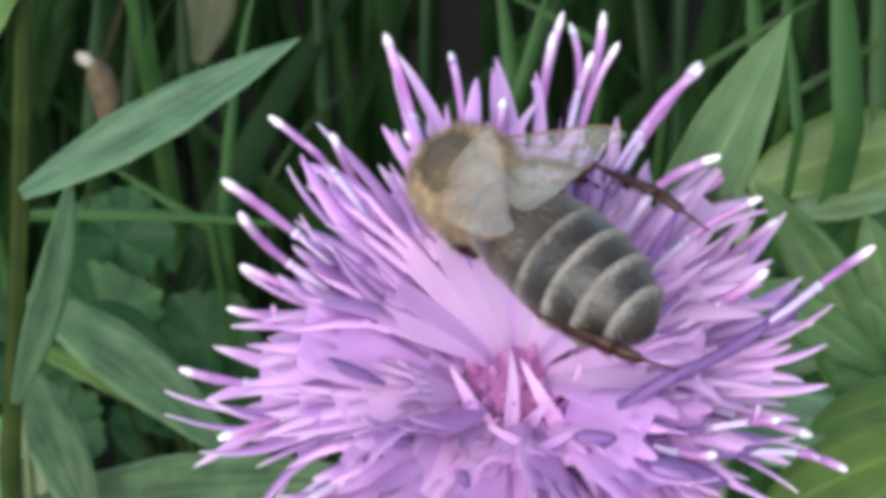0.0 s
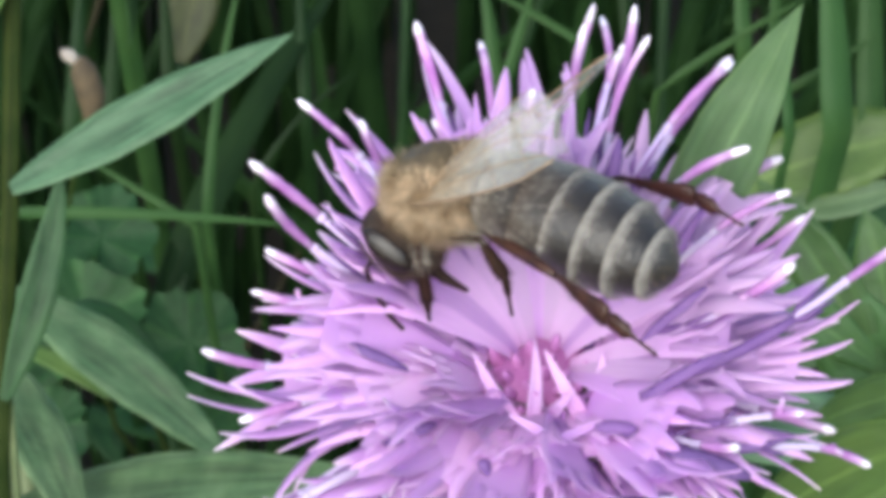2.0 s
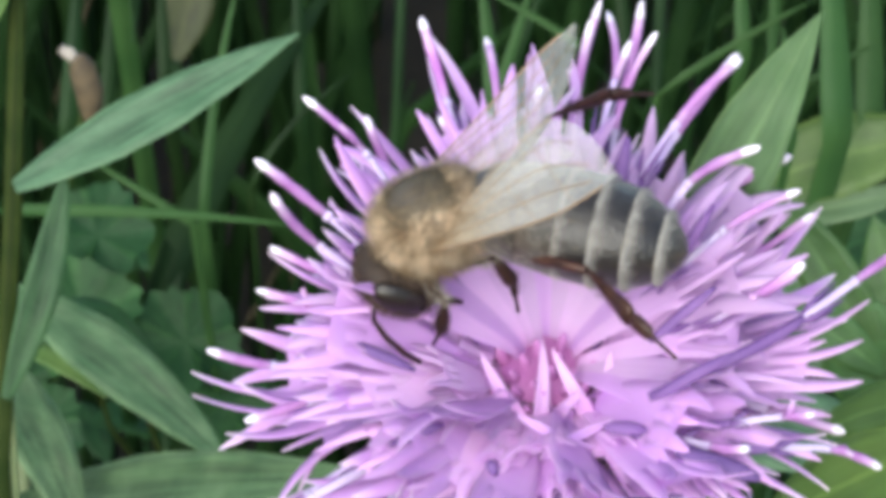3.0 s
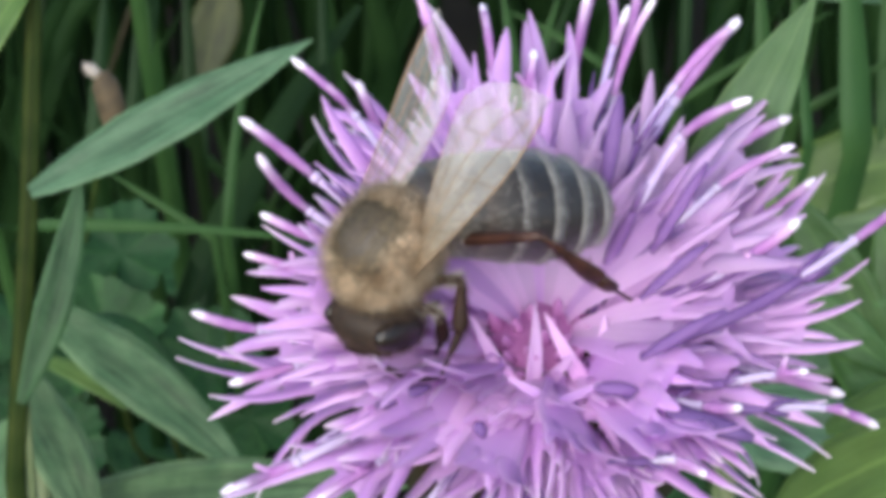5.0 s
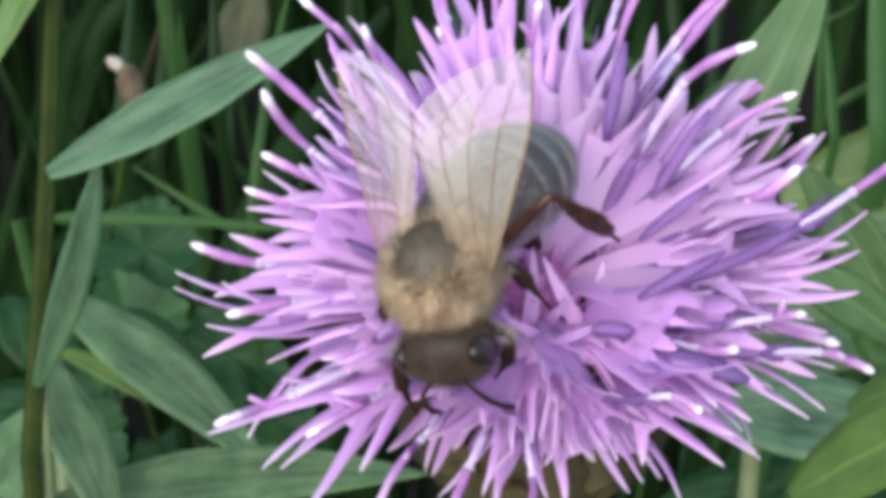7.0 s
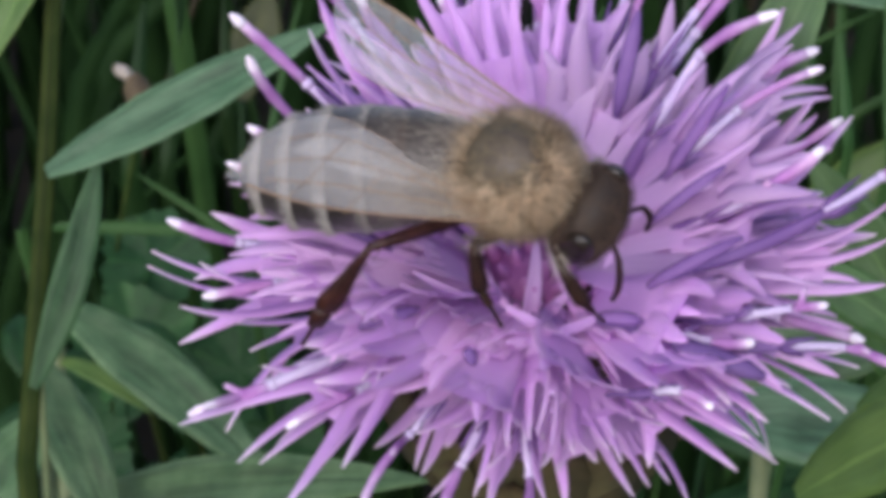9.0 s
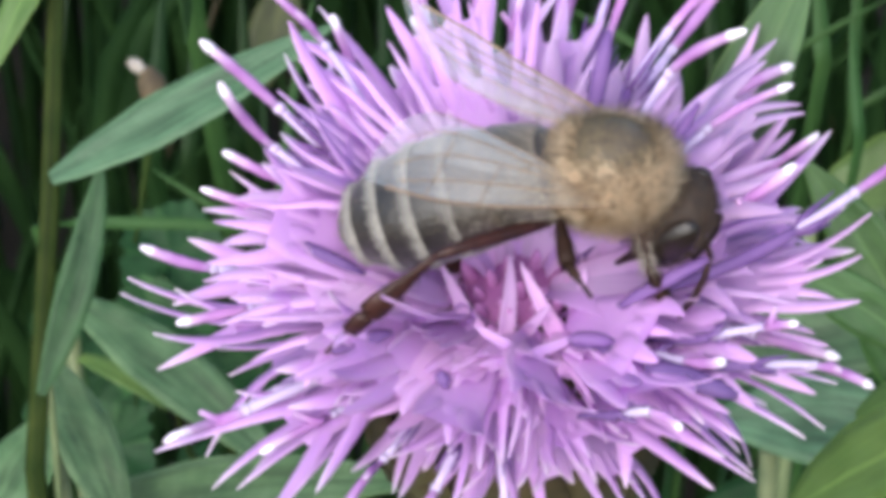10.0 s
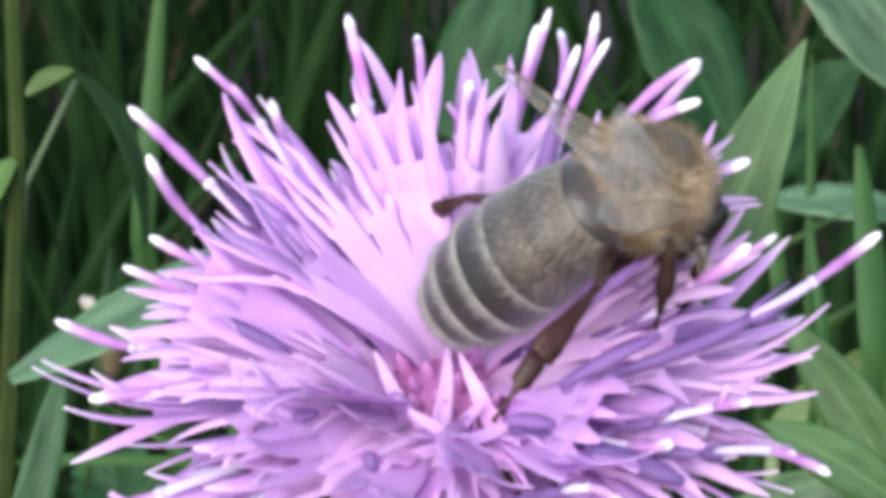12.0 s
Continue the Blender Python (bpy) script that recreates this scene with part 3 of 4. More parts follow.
for low, high, width, mat, bend in (
        (mm(-36, 87.5, 192.2), mm(-11, 87, 191.5), 0.0005, GRASS_LIGHT, mm(0, 0, 0.6)), (mm(-19.2, 103.6, 180.3), mm(-16.2, 116, 198), 0.0005, GRASS_LIGHT, mm(-0.6, 0, 0)),
        (mm(-25, 115.8, 162.8), mm(-9, 151, 178), 0.0019, GRASS, mm(-1, 0, 1)), (mm(-14, 88.6, 193.8), mm(-6, 94, 201.3), 0.0003, GRASS, mm(-0.8, 0, 0.5)),
        (mm(-18.5, 87, 191.5), mm(-27, 90, 195.8), 0.00035, GRASS_LIGHT, mm(0, 0, 0)), 
        (mm(6.6, 126.5, 178.2), mm(5.2, 134, 189), 0.0008, GRASS_LIGHT, mm(0.3, 0, 0)), (mm(6.8, 126.5, 178.2), mm(10.8, 134, 189), 0.0006, GRASS_LIGHT, mm(0, 0, 0)),
        (mm(14.7, 121.1, 187.9), mm(5.5, 124, 192.2), 0.0004, GRASS_LIGHT, mm(0, 0, 0.3)), (mm(8.6, 136.6, 175.2), mm(12.6, 143, 184), 0.0006, GRASS, mm(0, 0, 0)),
        (mm(25, 95, 202.9), mm(24.6, 99, 209), 0.0007, GRASS_LIGHT, mm(0, 0, 0)), (mm(30.7, 82.9, 203), mm(30, 92, 216), 0.0013, GRASS_LIGHT, mm(0, 0, 0)),
        (mm(35, 91.3, 197.7), mm(35, 101, 212), 0.0012, GRASS_LIGHT, mm(0, 0, 0)), (mm(16.1, 75.9, 210.6), mm(27.4, 80, 216.2), 0.00032, GRASS_LIGHT, mm(0, 0, 0.4)),
        (mm(24.1, 65.7, 213.4), mm(23.5, 70, 219.6), 0.0004, GRASS_LIGHT, mm(0, 0, 0)), (mm(28.1, 98.1, 195.7), mm(28.5, 108, 217), 0.0005, GRASS_LIGHT, mm(0, 0, 0)),
        (mm(27.1, 89.8, 201.6), mm(35, 92, 206), 0.0004, GRASS_LIGHT, mm(0, 0, 0)), (mm(-26.3, 110.7, 200.3), mm(-24.2, 121, 222), 0.001, GRASS_LIGHT, mm(0, 0, 0))):
    grass_blade(low, high, width, mat, bend, "dry straw-coloured grass stalk" if mat == GRASS_DRY else "single green grass blade")
for low, high, width in ((mm(-35, 132.9, 169.8), mm(-34, 143, 184), 0.0010), (mm(-31.3, 132.9, 169.8), mm(-30.5, 143, 184), 0.0008), (mm(-24.4, 127.5, 179.6), mm(-25, 134, 189), 0.0007),
                         (mm(-12, 138, 168), mm(-13, 152, 186), 0.0007), (mm(20, 130, 178), mm(18, 142, 196), 0.0007)):
    grass_blade(low, high, width, GRASS, (0, 0, 0), "single dark green grass blade")


# ---- the flower ----
def ellipsoid(s, rx, ry, rz, c=(0, 0, 0), slot=0, seg=20, rings=14, fn=None):
    rows, uvr = [], []
    for i in range(rings + 1):
        th = math.pi * i / rings
        row = []
        for j in range(seg):
            ph = 2 * math.pi * j / seg
            q = Vector((math.cos(th), math.sin(th) * math.cos(ph), math.sin(th) * math.sin(ph)))
            if fn:
                q = fn(q)
            row.append(mm(c[0] + rx * q.x, c[1] + ry * q.y, c[2] + rz * q.z))
        rows.append(row)
        uvr.append([(i / rings, j / seg) for j in range(seg)])
    s.grid(rows, uvr, slot, True)


def floret_mesh(name, length, lobes, spread, rnd, mat, wide=1.0, whole=0.0):
    """A floret along +X: a slender tube opens into a broad smooth limb, which parts into narrow lobes of uneven length."""
    s = Shape()
    neck = length * rnd.uniform(0.12, 0.2)
    rise = length * 0.04
    s.tube([mm(0, 0, 0), mm(neck * 0.5, 0, rise * 0.2), mm(neck, 0, rise), mm(neck * 1.15, 0, rise * 1.2)], [0.00022, 0.00028, 0.00038, 0.00042], 6, caps=False)
    rest = length - neck
    limb = rest * (rnd.uniform(0.50, 0.68) + whole)
    half = 0.29 * lobes * wide
    tilt, cup, droop = rnd.uniform(-0.05, 0.12), rnd.uniform(-0.06, 0.1), rnd.uniform(-0.12, 0.22)
    sway = rnd.uniform(-0.06, 0.06)

    def spine(t):
        return mm(neck * 0.9 + (limb + neck * 0.1) * t, sway * limb * t * t, rise + limb * tilt * t - 0.1 * droop * limb * t * t)
    k = 8
    s.blade([spine(1.08 * j / (k - 1)) for j in range(k)], [half * q * MM for q in (0.34, 0.5, 0.64, 0.77, 0.88, 0.96, 1.0, 0.92)], (-0.1, 0, 1), cup, 3, 0.00008, wave=0.03, u0=0.3, u1=0.62)
    for i in range(lobes):
        c = (i - (lobes - 1) / 2) / max(1, lobes / 2)
        yaw = radians(c * spread + rnd.uniform(-15, 15))
        ln = (rest - limb) * rnd.choice((0.4, 0.65, 0.85, 1.0, 1.1, 1.25)) + 0.12 * limb
        bow, curl, lift = rnd.uniform(-0.24, 0.24), rnd.uniform(-0.45, 0.4), rnd.uniform(-0.06, 0.07)
        slim = rnd.uniform(0.62, 1.15) * half / lobes
        root = spine(0.9) + mm(0, c * half * 0.94, abs(c) * cup * half)
        pts, widths = [root - mm(0.1 * limb, -0.02 * c, 0.0)], [slim * 0.9 * MM]
        for j in range(9):
            t = j / 8
            pts.append(root + mm(ln * t * math.cos(yaw), ln * (t * math.sin(yaw) + bow * t * t), 0.02 + ln * ((tilt + lift) * t + curl * t * t - droop * t * t)))
            widths.append(slim * (1.08, 1.03, 0.97, 0.9, 0.82, 0.72, 0.58, 0.4, 0.08)[j] * MM)
        s.blade(pts, widths, (-0.1, -0.5 * c * cup, 1), rnd.uniform(-0.12, 0.14), 1, 0.00009, u0=0.5, u1=1.0)
    return s.mesh(name, mat)


def style_mesh(name, length, rnd):
    """A rod: deep violet tube, white filament, collar, magenta anther tube, pale stigma; bent, lumpy and uneven."""
    s, anther, tip = Shape(), Shape(), Shape()
    curl = rnd.uniform(-0.4, 0.4)
    hook = rnd.uniform(-1.8, 2.2)
    thick = rnd.uniform(0.7, 1.0)
    top = rnd.uniform(0.68, 0.79)
    low = rnd.uniform(0.42, 0.56)
    shake = rnd.uniform(0, 6)

    def at(t):
        end = hook * 0.09
        return mm(length * t, length * curl * (t * t - t) * 0.5 + 0.05 * math.sin(9 * t + shake), length * (hook * max(0, t - 0.7) ** 2 - end * t) + 0.04 * math.sin(13 * t + shake))

    def seg(t0, t1, radii, slot, shape=s):
        k = len(radii) * 2 - 1
        full = [radii[i // 2] if i % 2 == 0 else (radii[i // 2] + radii[i // 2 + 1]) / 2 for i in range(k)]
        shape.tube([at(t0 + (t1 - t0) * i / (k - 1)) for i in range(k)], [r * 1e-5 * thick * rnd.uniform(0.9, 1.12) for r in full], 7, slot)
    seg(0, low + 0.03, (14, 18, 27, 30, 22), 1)
    seg(low + 0.02, top - 0.005, (22, 20, 18), 0)
    seg(top - 0.015, top + 0.012, (18, 25, 18), 0)
    seg(top + 0.01, 0.962, (17, 21, 23, 22, 20), 0, anther)
    seg(0.955, 1.0, (20, 21, 17, 8), 0, tip)
    if rnd.random() < 0.25:
        seg_end = at(top + 0.12) + mm(0, rnd.choice((-1, 1)) * 0.55, 0.35)
        anther.tube([at(top + 0.03), at(top + 0.07) + mm(0, 0.1, 0.1), seg_end], [0.00013, 0.00015, 0.0001], 6)
    for q in range(4):
        a = q * 1.6 + rnd.uniform(0, 1)
        w = rnd.uniform(0.25, 0.6)
        s.tube([at(low), at(low + 0.05) + mm(0, 0.6 * w * math.cos(a), 0.6 * w * math.sin(a)), at(low + rnd.uniform(0.09, 0.18)) + mm(0, w * math.cos(a), w * math.sin(a))], [0.00013, 0.00013, 0.00003], 4, 1)
    return s.mesh(name, FILAMENT, TUBE), anther.mesh("anther", ANTHER), tip.mesh("stigma_tip", STIGMA)


def aim(azimuth, elevation, roll=0, r=0.0, z=0.0):
    """Pose of a floret on the head: it leaves at azimuth and elevation, from radius r and height z in millimetres."""
    a = radians(azimuth)
    return Matrix.Translation((r * MM * math.cos(a), r * MM * math.sin(a), z * MM)) @ pose(0, 0, 0, 0, 0, azimuth) @ pose(0, 0, 0, 0, -elevation, 0) @ pose(0, 0, 0, roll, 0, 0)


# ends and half thickness of the fading florets' tubes, and the foot and way of the lobes over the heart, in millimetres
DASHES = (((1.91, -4.77, 4.07), (3.47, -4.88, 4.13), 0.3), ((-6.05, -5.05, 2.96), (-4.06, -4.36, 3.32), 0.3), ((3.49, -2.23, 6.08), (5.89, -0.6, 7.37), 0.25),
          ((3.51, -4.22, 5.23), (6.56, -2.84, 6.4), 0.28), ((4.48, -5.8, 4.2), (7.56, -6.78, 4.05), 0.45), ((-8.11, -1.35, 4.38), (-5.17, -2.26, 3.74), 0.26),
          ((-2.35, -5.74, 3.14), (-2.07, -6.23, 2.88), 0.25), ((2.22, 3.14, 5.12), (2.76, 5.93, 7.68), 0.3), ((3.98, 0.66, 4.87), (5.98, 3.19, 7.2), 0.25))
SPIKES = ((-1.02, -2.81, 1.0, 126, 23, 3.1), (-0.36, -2.79, 1.0, 91, 26, 3.1), (1.49, -2.75, 1.0, 118, 26, 3.1), (0.29, -2.9, 1.0, 39, 42, 1.8),
          (1.97, -2.11, 1.0, 79, 33, 2.2), (-2.21, -3.21, 1.0, 154, 35, 2.1))


def build_flower():
    rnd = random.Random(11)
    thing = tagged(new("knapweed_flower"), "purple knapweed flower head in full bloom on its stem", "flower")
    # stem and scaly head below the florets
    s = Shape()
    s.tube([mm(0, 95, -225), mm(0, 60, -140), mm(0, 24, -60), mm(0, 4, -15), mm(0, 0, -8)], [0.0011, 0.001, 0.0009, 0.0009, 0.0012], 8)
    put("stem", s.mesh("stem", STEM), thing)
    s = Shape()
    prof = [(-11, 1.2), (-10.4, 3.2), (-8.6, 5.0), (-6.2, 5.9), (-3.8, 5.5), (-1.7, 4.3), (-0.4, 3.2), (0.6, 2.4), (0.8, 0.2)]
    s.grid([[mm(r * math.cos(a), r * math.sin(a), z) for a in (2 * math.pi * j / 20 for j in range(20))] for z, r in prof], [[(i / 8, j / 20) for j in range(20)] for i in range(9)], 0, True)
    cup = put("flower_cup", s.mesh("flower_cup", BRACT), thing, label="brown-green scaly cup")
    s = Shape()
    s.blade([mm(0, 0, 0), mm(1.2, 0, 0.35), mm(2.4, 0, 0.5), mm(3.4, 0, 0.75)], [0.0009, 0.0012, 0.0009, 0.0001], (0, 0, 1), -0.15, 1, 0.00012)
    bract = s.mesh("bract", BRACT)
    for ring, (z, r, k) in enumerate(((-9.6, 4.2, 14), (-7.8, 5.5, 17), (-5.8, 6.0, 18), (-3.8, 5.6, 18), (-2.6, 5.0, 16))):
        for j in range(k):
            put("bract", bract, cup, aim(360 * (j + 0.5 * (ring % 2)) / k, min(98, 62 + ring * 11) + rnd.uniform(-8, 8), 0, r, z))
    # florets in rings, from the outside in: count, base radius, base height, elevation, length, lobes, spread, width
    for count, r, z, el, length, lobes, spread, wide, mat in (
            (9, 2.8, -0.9, -18, 8.6, 4, 24, 0.85, PETAL), (11, 2.8, -0.6, -3, 9.8, 4, 26, 1.05, PETAL), (12, 2.6, -0.3, 11, 10.3, 4, 28, 1.1, PETAL), (11, 2.4, 0.0, 24, 10.2, 4, 27, 1.15, PETAL),
            (10, 2.2, 0.2, 37, 9.8, 4, 24, 1.3, PETAL_MID), (7, 2.0, 0.4, 48, 8.4, 4, 22, 1.35, PETAL_MID)):
        shapes = [floret_mesh("floret", length * rnd.uniform(0.84, 1.1), lobes - (q % 3 == 2), spread, rnd, mat, wide, 0.0 if el < 25 else 0.08) for q in range(9)]
        # paler copies for one side, where light on the florets is put into colour
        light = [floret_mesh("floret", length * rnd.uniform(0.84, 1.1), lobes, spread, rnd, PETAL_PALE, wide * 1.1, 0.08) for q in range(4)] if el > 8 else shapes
        turn = rnd.uniform(0, 360)
        for j in range(count):
            az = turn + 360 * (j + rnd.uniform(-0.25, 0.25)) / count
            # the lowest florets are sparse and leave the cup open on one side
            front = max(0, 1 - abs((az % 360) - 268) / 60)
            if el < 0 and 222 < az % 360 < 328 and rnd.random() < 0.55:
                continue
            sink = 12 * front * (el > 15)
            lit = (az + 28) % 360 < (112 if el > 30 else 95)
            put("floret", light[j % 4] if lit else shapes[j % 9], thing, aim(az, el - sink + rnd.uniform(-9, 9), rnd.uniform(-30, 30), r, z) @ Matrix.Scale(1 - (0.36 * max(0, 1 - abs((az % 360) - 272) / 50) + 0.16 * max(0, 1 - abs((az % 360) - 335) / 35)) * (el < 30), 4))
    s = Shape()
    ellipsoid(s, 2.7, 2.7, 1.1, (0, 0, -0.1), seg=16, rings=8)
    put("flower_heart", s.mesh("flower_heart", BUD), thing)
    # deep violet tubes of fading florets that lie on the others
    for a, b, thick in DASHES:
        s = Shape()
        s.tube(curve(mm(*a), mm(*b), mm(0, 0, 0.08), 6), [0.4 * thick * MM, 0.9 * thick * MM, thick * MM, thick * MM, 0.85 * thick * MM, 0.35 * thick * MM], 8, 0, 0.7)
        put("violet_tube", s.mesh("violet_tube", TUBE), thing, label="deep violet floret tube")
    # broad smooth pale florets that stand edge to edge as a dome behind the heart, narrower ones round its front
    for j in range(-3, 11):
        s = Shape()
        reach, rows, uvr = rnd.uniform(0.82, 1.14), [], []
        for i in range(10):
            t = i / 9
            r, z = (0.9 + 4.0 * t ** 1.05) * reach, 0.75 + 3.9 * reach * t ** 0.75
            row = []
            for c in (-1, -0.75, -0.5, -0.25, 0, 0.25, 0.5, 0.75, 1):
                q = radians(9.2 * c * (1 - 0.34 * max(0, t - 0.55) / 0.45))
                lift = 0.02 * (1 - c * c) * t + 0.012 * math.cos(3 * math.pi * c) * t
                row.append(mm((r - lift) * math.cos(q), (r - lift) * math.sin(q), z + lift))
            rows.append(row)
            uvr.append([(0.3 + 0.4 * t, 0.2 + 0.6 * k / 8) for k in range(9)])
        s.grid(rows, uvr)
        for c in (-0.72, -0.24, 0.24, 0.72):
            q, ln, up = radians(7.0 * c), rnd.choice((1.6, 2.4, 3.2, 4.0)) * rnd.uniform(0.8, 1.2), rnd.uniform(0.1, 0.9)
            foot = mm(4.55 * reach * math.cos(q), 4.55 * reach * math.sin(q), 4.3 * reach)
            way = Vector((math.cos(q + 0.25 * c), math.sin(q + 0.25 * c) + rnd.uniform(-0.25, 0.25), up)).normalized() * ln * MM
            s.blade([foot + way * t + mm(0, 0, 0.25 * rnd.uniform(-1, 1) * t * t) for t in (0, 0.25, 0.5, 0.75, 1)], [w * MM for w in (0.22, 0.21, 0.18, 0.13, 0.02)], (-up, 0, 1), 0.1, 1, 0.00008, u0=0.6, u1=1.0)
        put("floret", s.mesh("floret", PETAL_MID if j % 4 == 1 else PETAL_PALE), thing, pose(0, 0, 0, 0, 0, 12 + 16.8 * j) @ Matrix.Diagonal((1.12, 1.12, 0.78, 1) if j < 0 else (1, 1, 1, 1)))
    for j in range(10):
        az = 190 + 16 * j + rnd.uniform(-4, 4)
        put("floret", floret_mesh("floret", 5.4 + rnd.uniform(-0.5, 0.5), 4, 18, rnd, PETAL_PALE, 0.75, 0.12), thing, aim(az, 30 + 9 * (j % 2) + rnd.uniform(-4, 4), rnd.uniform(-12, 12), 1.8, 0.1))
    # a small floret of the front that faces outwards: narrow lobes spread as a star round its mouth
    s = Shape()
    for turn, ln, half in ((152, 2.0, 0.2), (196, 2.5, 0.24), (232, 2.1, 0.26), (268, 2.7, 0.34), (303, 2.4, 0.27), (338, 2.3, 0.24), (18, 2.0, 0.2)):
        q, tilt, bow = radians(turn), rnd.uniform(0.05, 0.3), rnd.uniform(-0.35, 0.35)
        way, across = Vector((0, math.cos(q), math.sin(q))), Vector((0, -math.sin(q), math.cos(q)))
        s.blade([(way * ln * t + across * bow * t * t + Vector((0.5 - tilt * ln * t * t, 0, 0))) * MM for t in (0.06, 0.25, 0.45, 0.65, 0.85, 1.0)], [half * w * MM for w in (0.7, 0.95, 1.0, 0.85, 0.55, 0.1)], (1, 0, 0), 0.25, 2, 0.00008)
    s.tube([mm(-1.2, 0, 0), mm(0, 0, 0), mm(0.4, 0, 0), mm(0.6, 0, 0)], [0.0002, 0.0003, 0.00036, 0.00028], 8)
    put("floret", s.mesh("floret", PETAL_MID), thing, Matrix.Translation(mm(0.45, -4.0, 2.1)) @ aim(-90, 38))
    for az, el, ln in ((-128, 34, 2.6), (-60, 48, 2.3), (-40, 30, 2.6)):
        put("floret", floret_mesh("floret", ln, 4, 46, rnd, PETAL_PALE, 0.55, 0.05), thing, Matrix.Translation(mm(0.1, -2.5, 0.3)) @ aim(az, el, rnd.uniform(-40, 40), 0.4, 0.2))
    # broad pale florets that lie over the others beside the heart, short ones that hang over the cup
    for az, el, ln, wide in ((176, 25, 8.6, 1.2), (192, 19, 9.0, 1.15), (207, 24, 8.2, 1.2), (222, 15, 7.8, 1.1), (236, 20, 7.2, 1.1), (-8, 27, 8.4, 1.1), (-26, 20, 7.6, 1.0)):
        put("floret", floret_mesh("floret", ln, 4, 24, rnd, PETAL_PALE if az > 0 else PETAL_MID, wide, 0.04), thing, aim(az, el, rnd.uniform(-12, 12), 2.2, 0.7))
    for az, el, ln in ((238, -20, 6.6), (262, -14, 6.4), (271, -24, 6.2), (278, -5, 6.6), (289, -18, 6.6)):
        put("floret", floret_mesh("floret", 0.88 * ln + rnd.uniform(-0.5, 0.5), 4, 30, rnd, PETAL, 0.85), thing, aim(az, el, rnd.uniform(-25, 25), 2.8, -0.3))
    # a tangle of small florets that lean over the lower ones
    shapes = [floret_mesh("floret", rnd.uniform(6.0, 8.0), 3 + j % 2, 20, rnd, PETAL if j % 2 else PETAL_PALE, 0.9) for j in range(8)]
    for j in range(8):
        put("floret", shapes[j % 8], thing, aim(-165 + 150 * (j + rnd.uniform(-0.4, 0.4)) / 7, rnd.uniform(2, 42), rnd.uniform(-70, 70), 2.2, 0.3))
    # slim pointed lobes that lean over the heart from the front
    for x, y, z, az, el, ln in SPIKES:
        s = Shape()
        s.blade([mm(ln * t, 0.1 * math.sin(3 * t + az), 0.25 * t * t) for t in (0, 0.2, 0.45, 0.7, 0.88, 1.0)], [q * MM for q in (0.30, 0.32, 0.26, 0.18, 0.1, 0.02)], (-0.1, 0, 1), 0.5, 2, 0.00008)
        put("floret", s.mesh("floret", PETAL_PALE), thing, Matrix.Translation(mm(x, y, z)) @ aim(az, el, rnd.uniform(-25, 25)))
    # unopened florets in the middle
    s = Shape()
    s.tube([mm(0, 0, 0), mm(0.8, 0, 0), mm(1.6, 0, 0.05), mm(2.3, 0, 0.1), mm(2.7, 0, 0.1)], [0.0002, 0.00026, 0.00034, 0.0002, 0.00004], 6)
    bud = s.mesh("floret_bud", BUD)
    for j in range(36):
        q = math.sqrt((j + 0.5) / 36)
        put("floret_bud", bud, thing, aim(137.5 * j, 86 - 22 * q, 0, 1.8 * q, -0.9 - 0.3 * q + rnd.uniform(-0.4, 0.3)))
    # rods: azimuth, elevation, length
    rods = ((160, 12, 12.0), (-173, 16, 13.7), (174, 18, 12.0), (160, 29, 13.1), (160, 34, 14.6), (142, 32, 14.5), (-40, 28, 10.5), (-29, 19, 14.4), (4, 38, 11.7), (18, 42, 12.8),
            (56, 24, 14.7), (25, 53, 13.4), (-29, 30, 12.4), (-59, 28, 12.5), (-149, 0, 13.8), (81, 13, 15.9), (8, 27, 15.2), (111, 18, 15.6), (102, 21, 13.9), (93, 26, 11.5))
    rods += ((83, 20, 14.7), (82, 18, 15.8), (76, 17, 16.2), (72, 20, 14.7), (76, 21, 14.0), (58, 19, 15.2), (37, 23, 12.8), (117, 27, 11.0), (131, 24, 12.4), (-160, 14, 12.6),
             (-144, 8, 13.8), (-135, 6, 11.7), (-105, 4, 11.5), (30, 12, 12.4), (-91, 5, 11.0), (-117, 2, 12.2), (-19, 12, 12.0))
    # feet of the rods that do not rise from the middle
    feet = {(-40, 28, 10.5): (2.0, -4.1, 2.9), (-59, 28, 12.5): (2.4, -7.6, 3.6), (-29, 19, 14.4): (4.4, -5.2, 3.0), (8, 27, 15.2): (3.6, -3.4, 4.1), (-29, 30, 12.4): (4.5, -4.0, 3.0)}
    for az, el, length in rods:
        tip = Vector((length, 0, 0))
        tip.rotate(Euler((0, -radians(el), radians(az))))
        foot = Vector(feet.get((az, el, length), (1.5 * math.cos(radians(az)), 1.5 * math.sin(radians(az)), 0.2)))
        way = tip - foot
        length = way.length
        az, el = math.degrees(math.atan2(way.y, way.x)), math.degrees(math.asin(way.z / length))
        rod, anther, tip = style_mesh("style", length, rnd)
        rod = put("style", rod, thing, Matrix.Translation(foot * MM) @ aim(az, el, rnd.uniform(-40, 40)), "pale lilac rod on a violet tube")
        put("anther", anther, rod, label="magenta anther tube")
        put("stigma_tip", tip, rod, label="white tip")
    return thing


flower = build_flower()


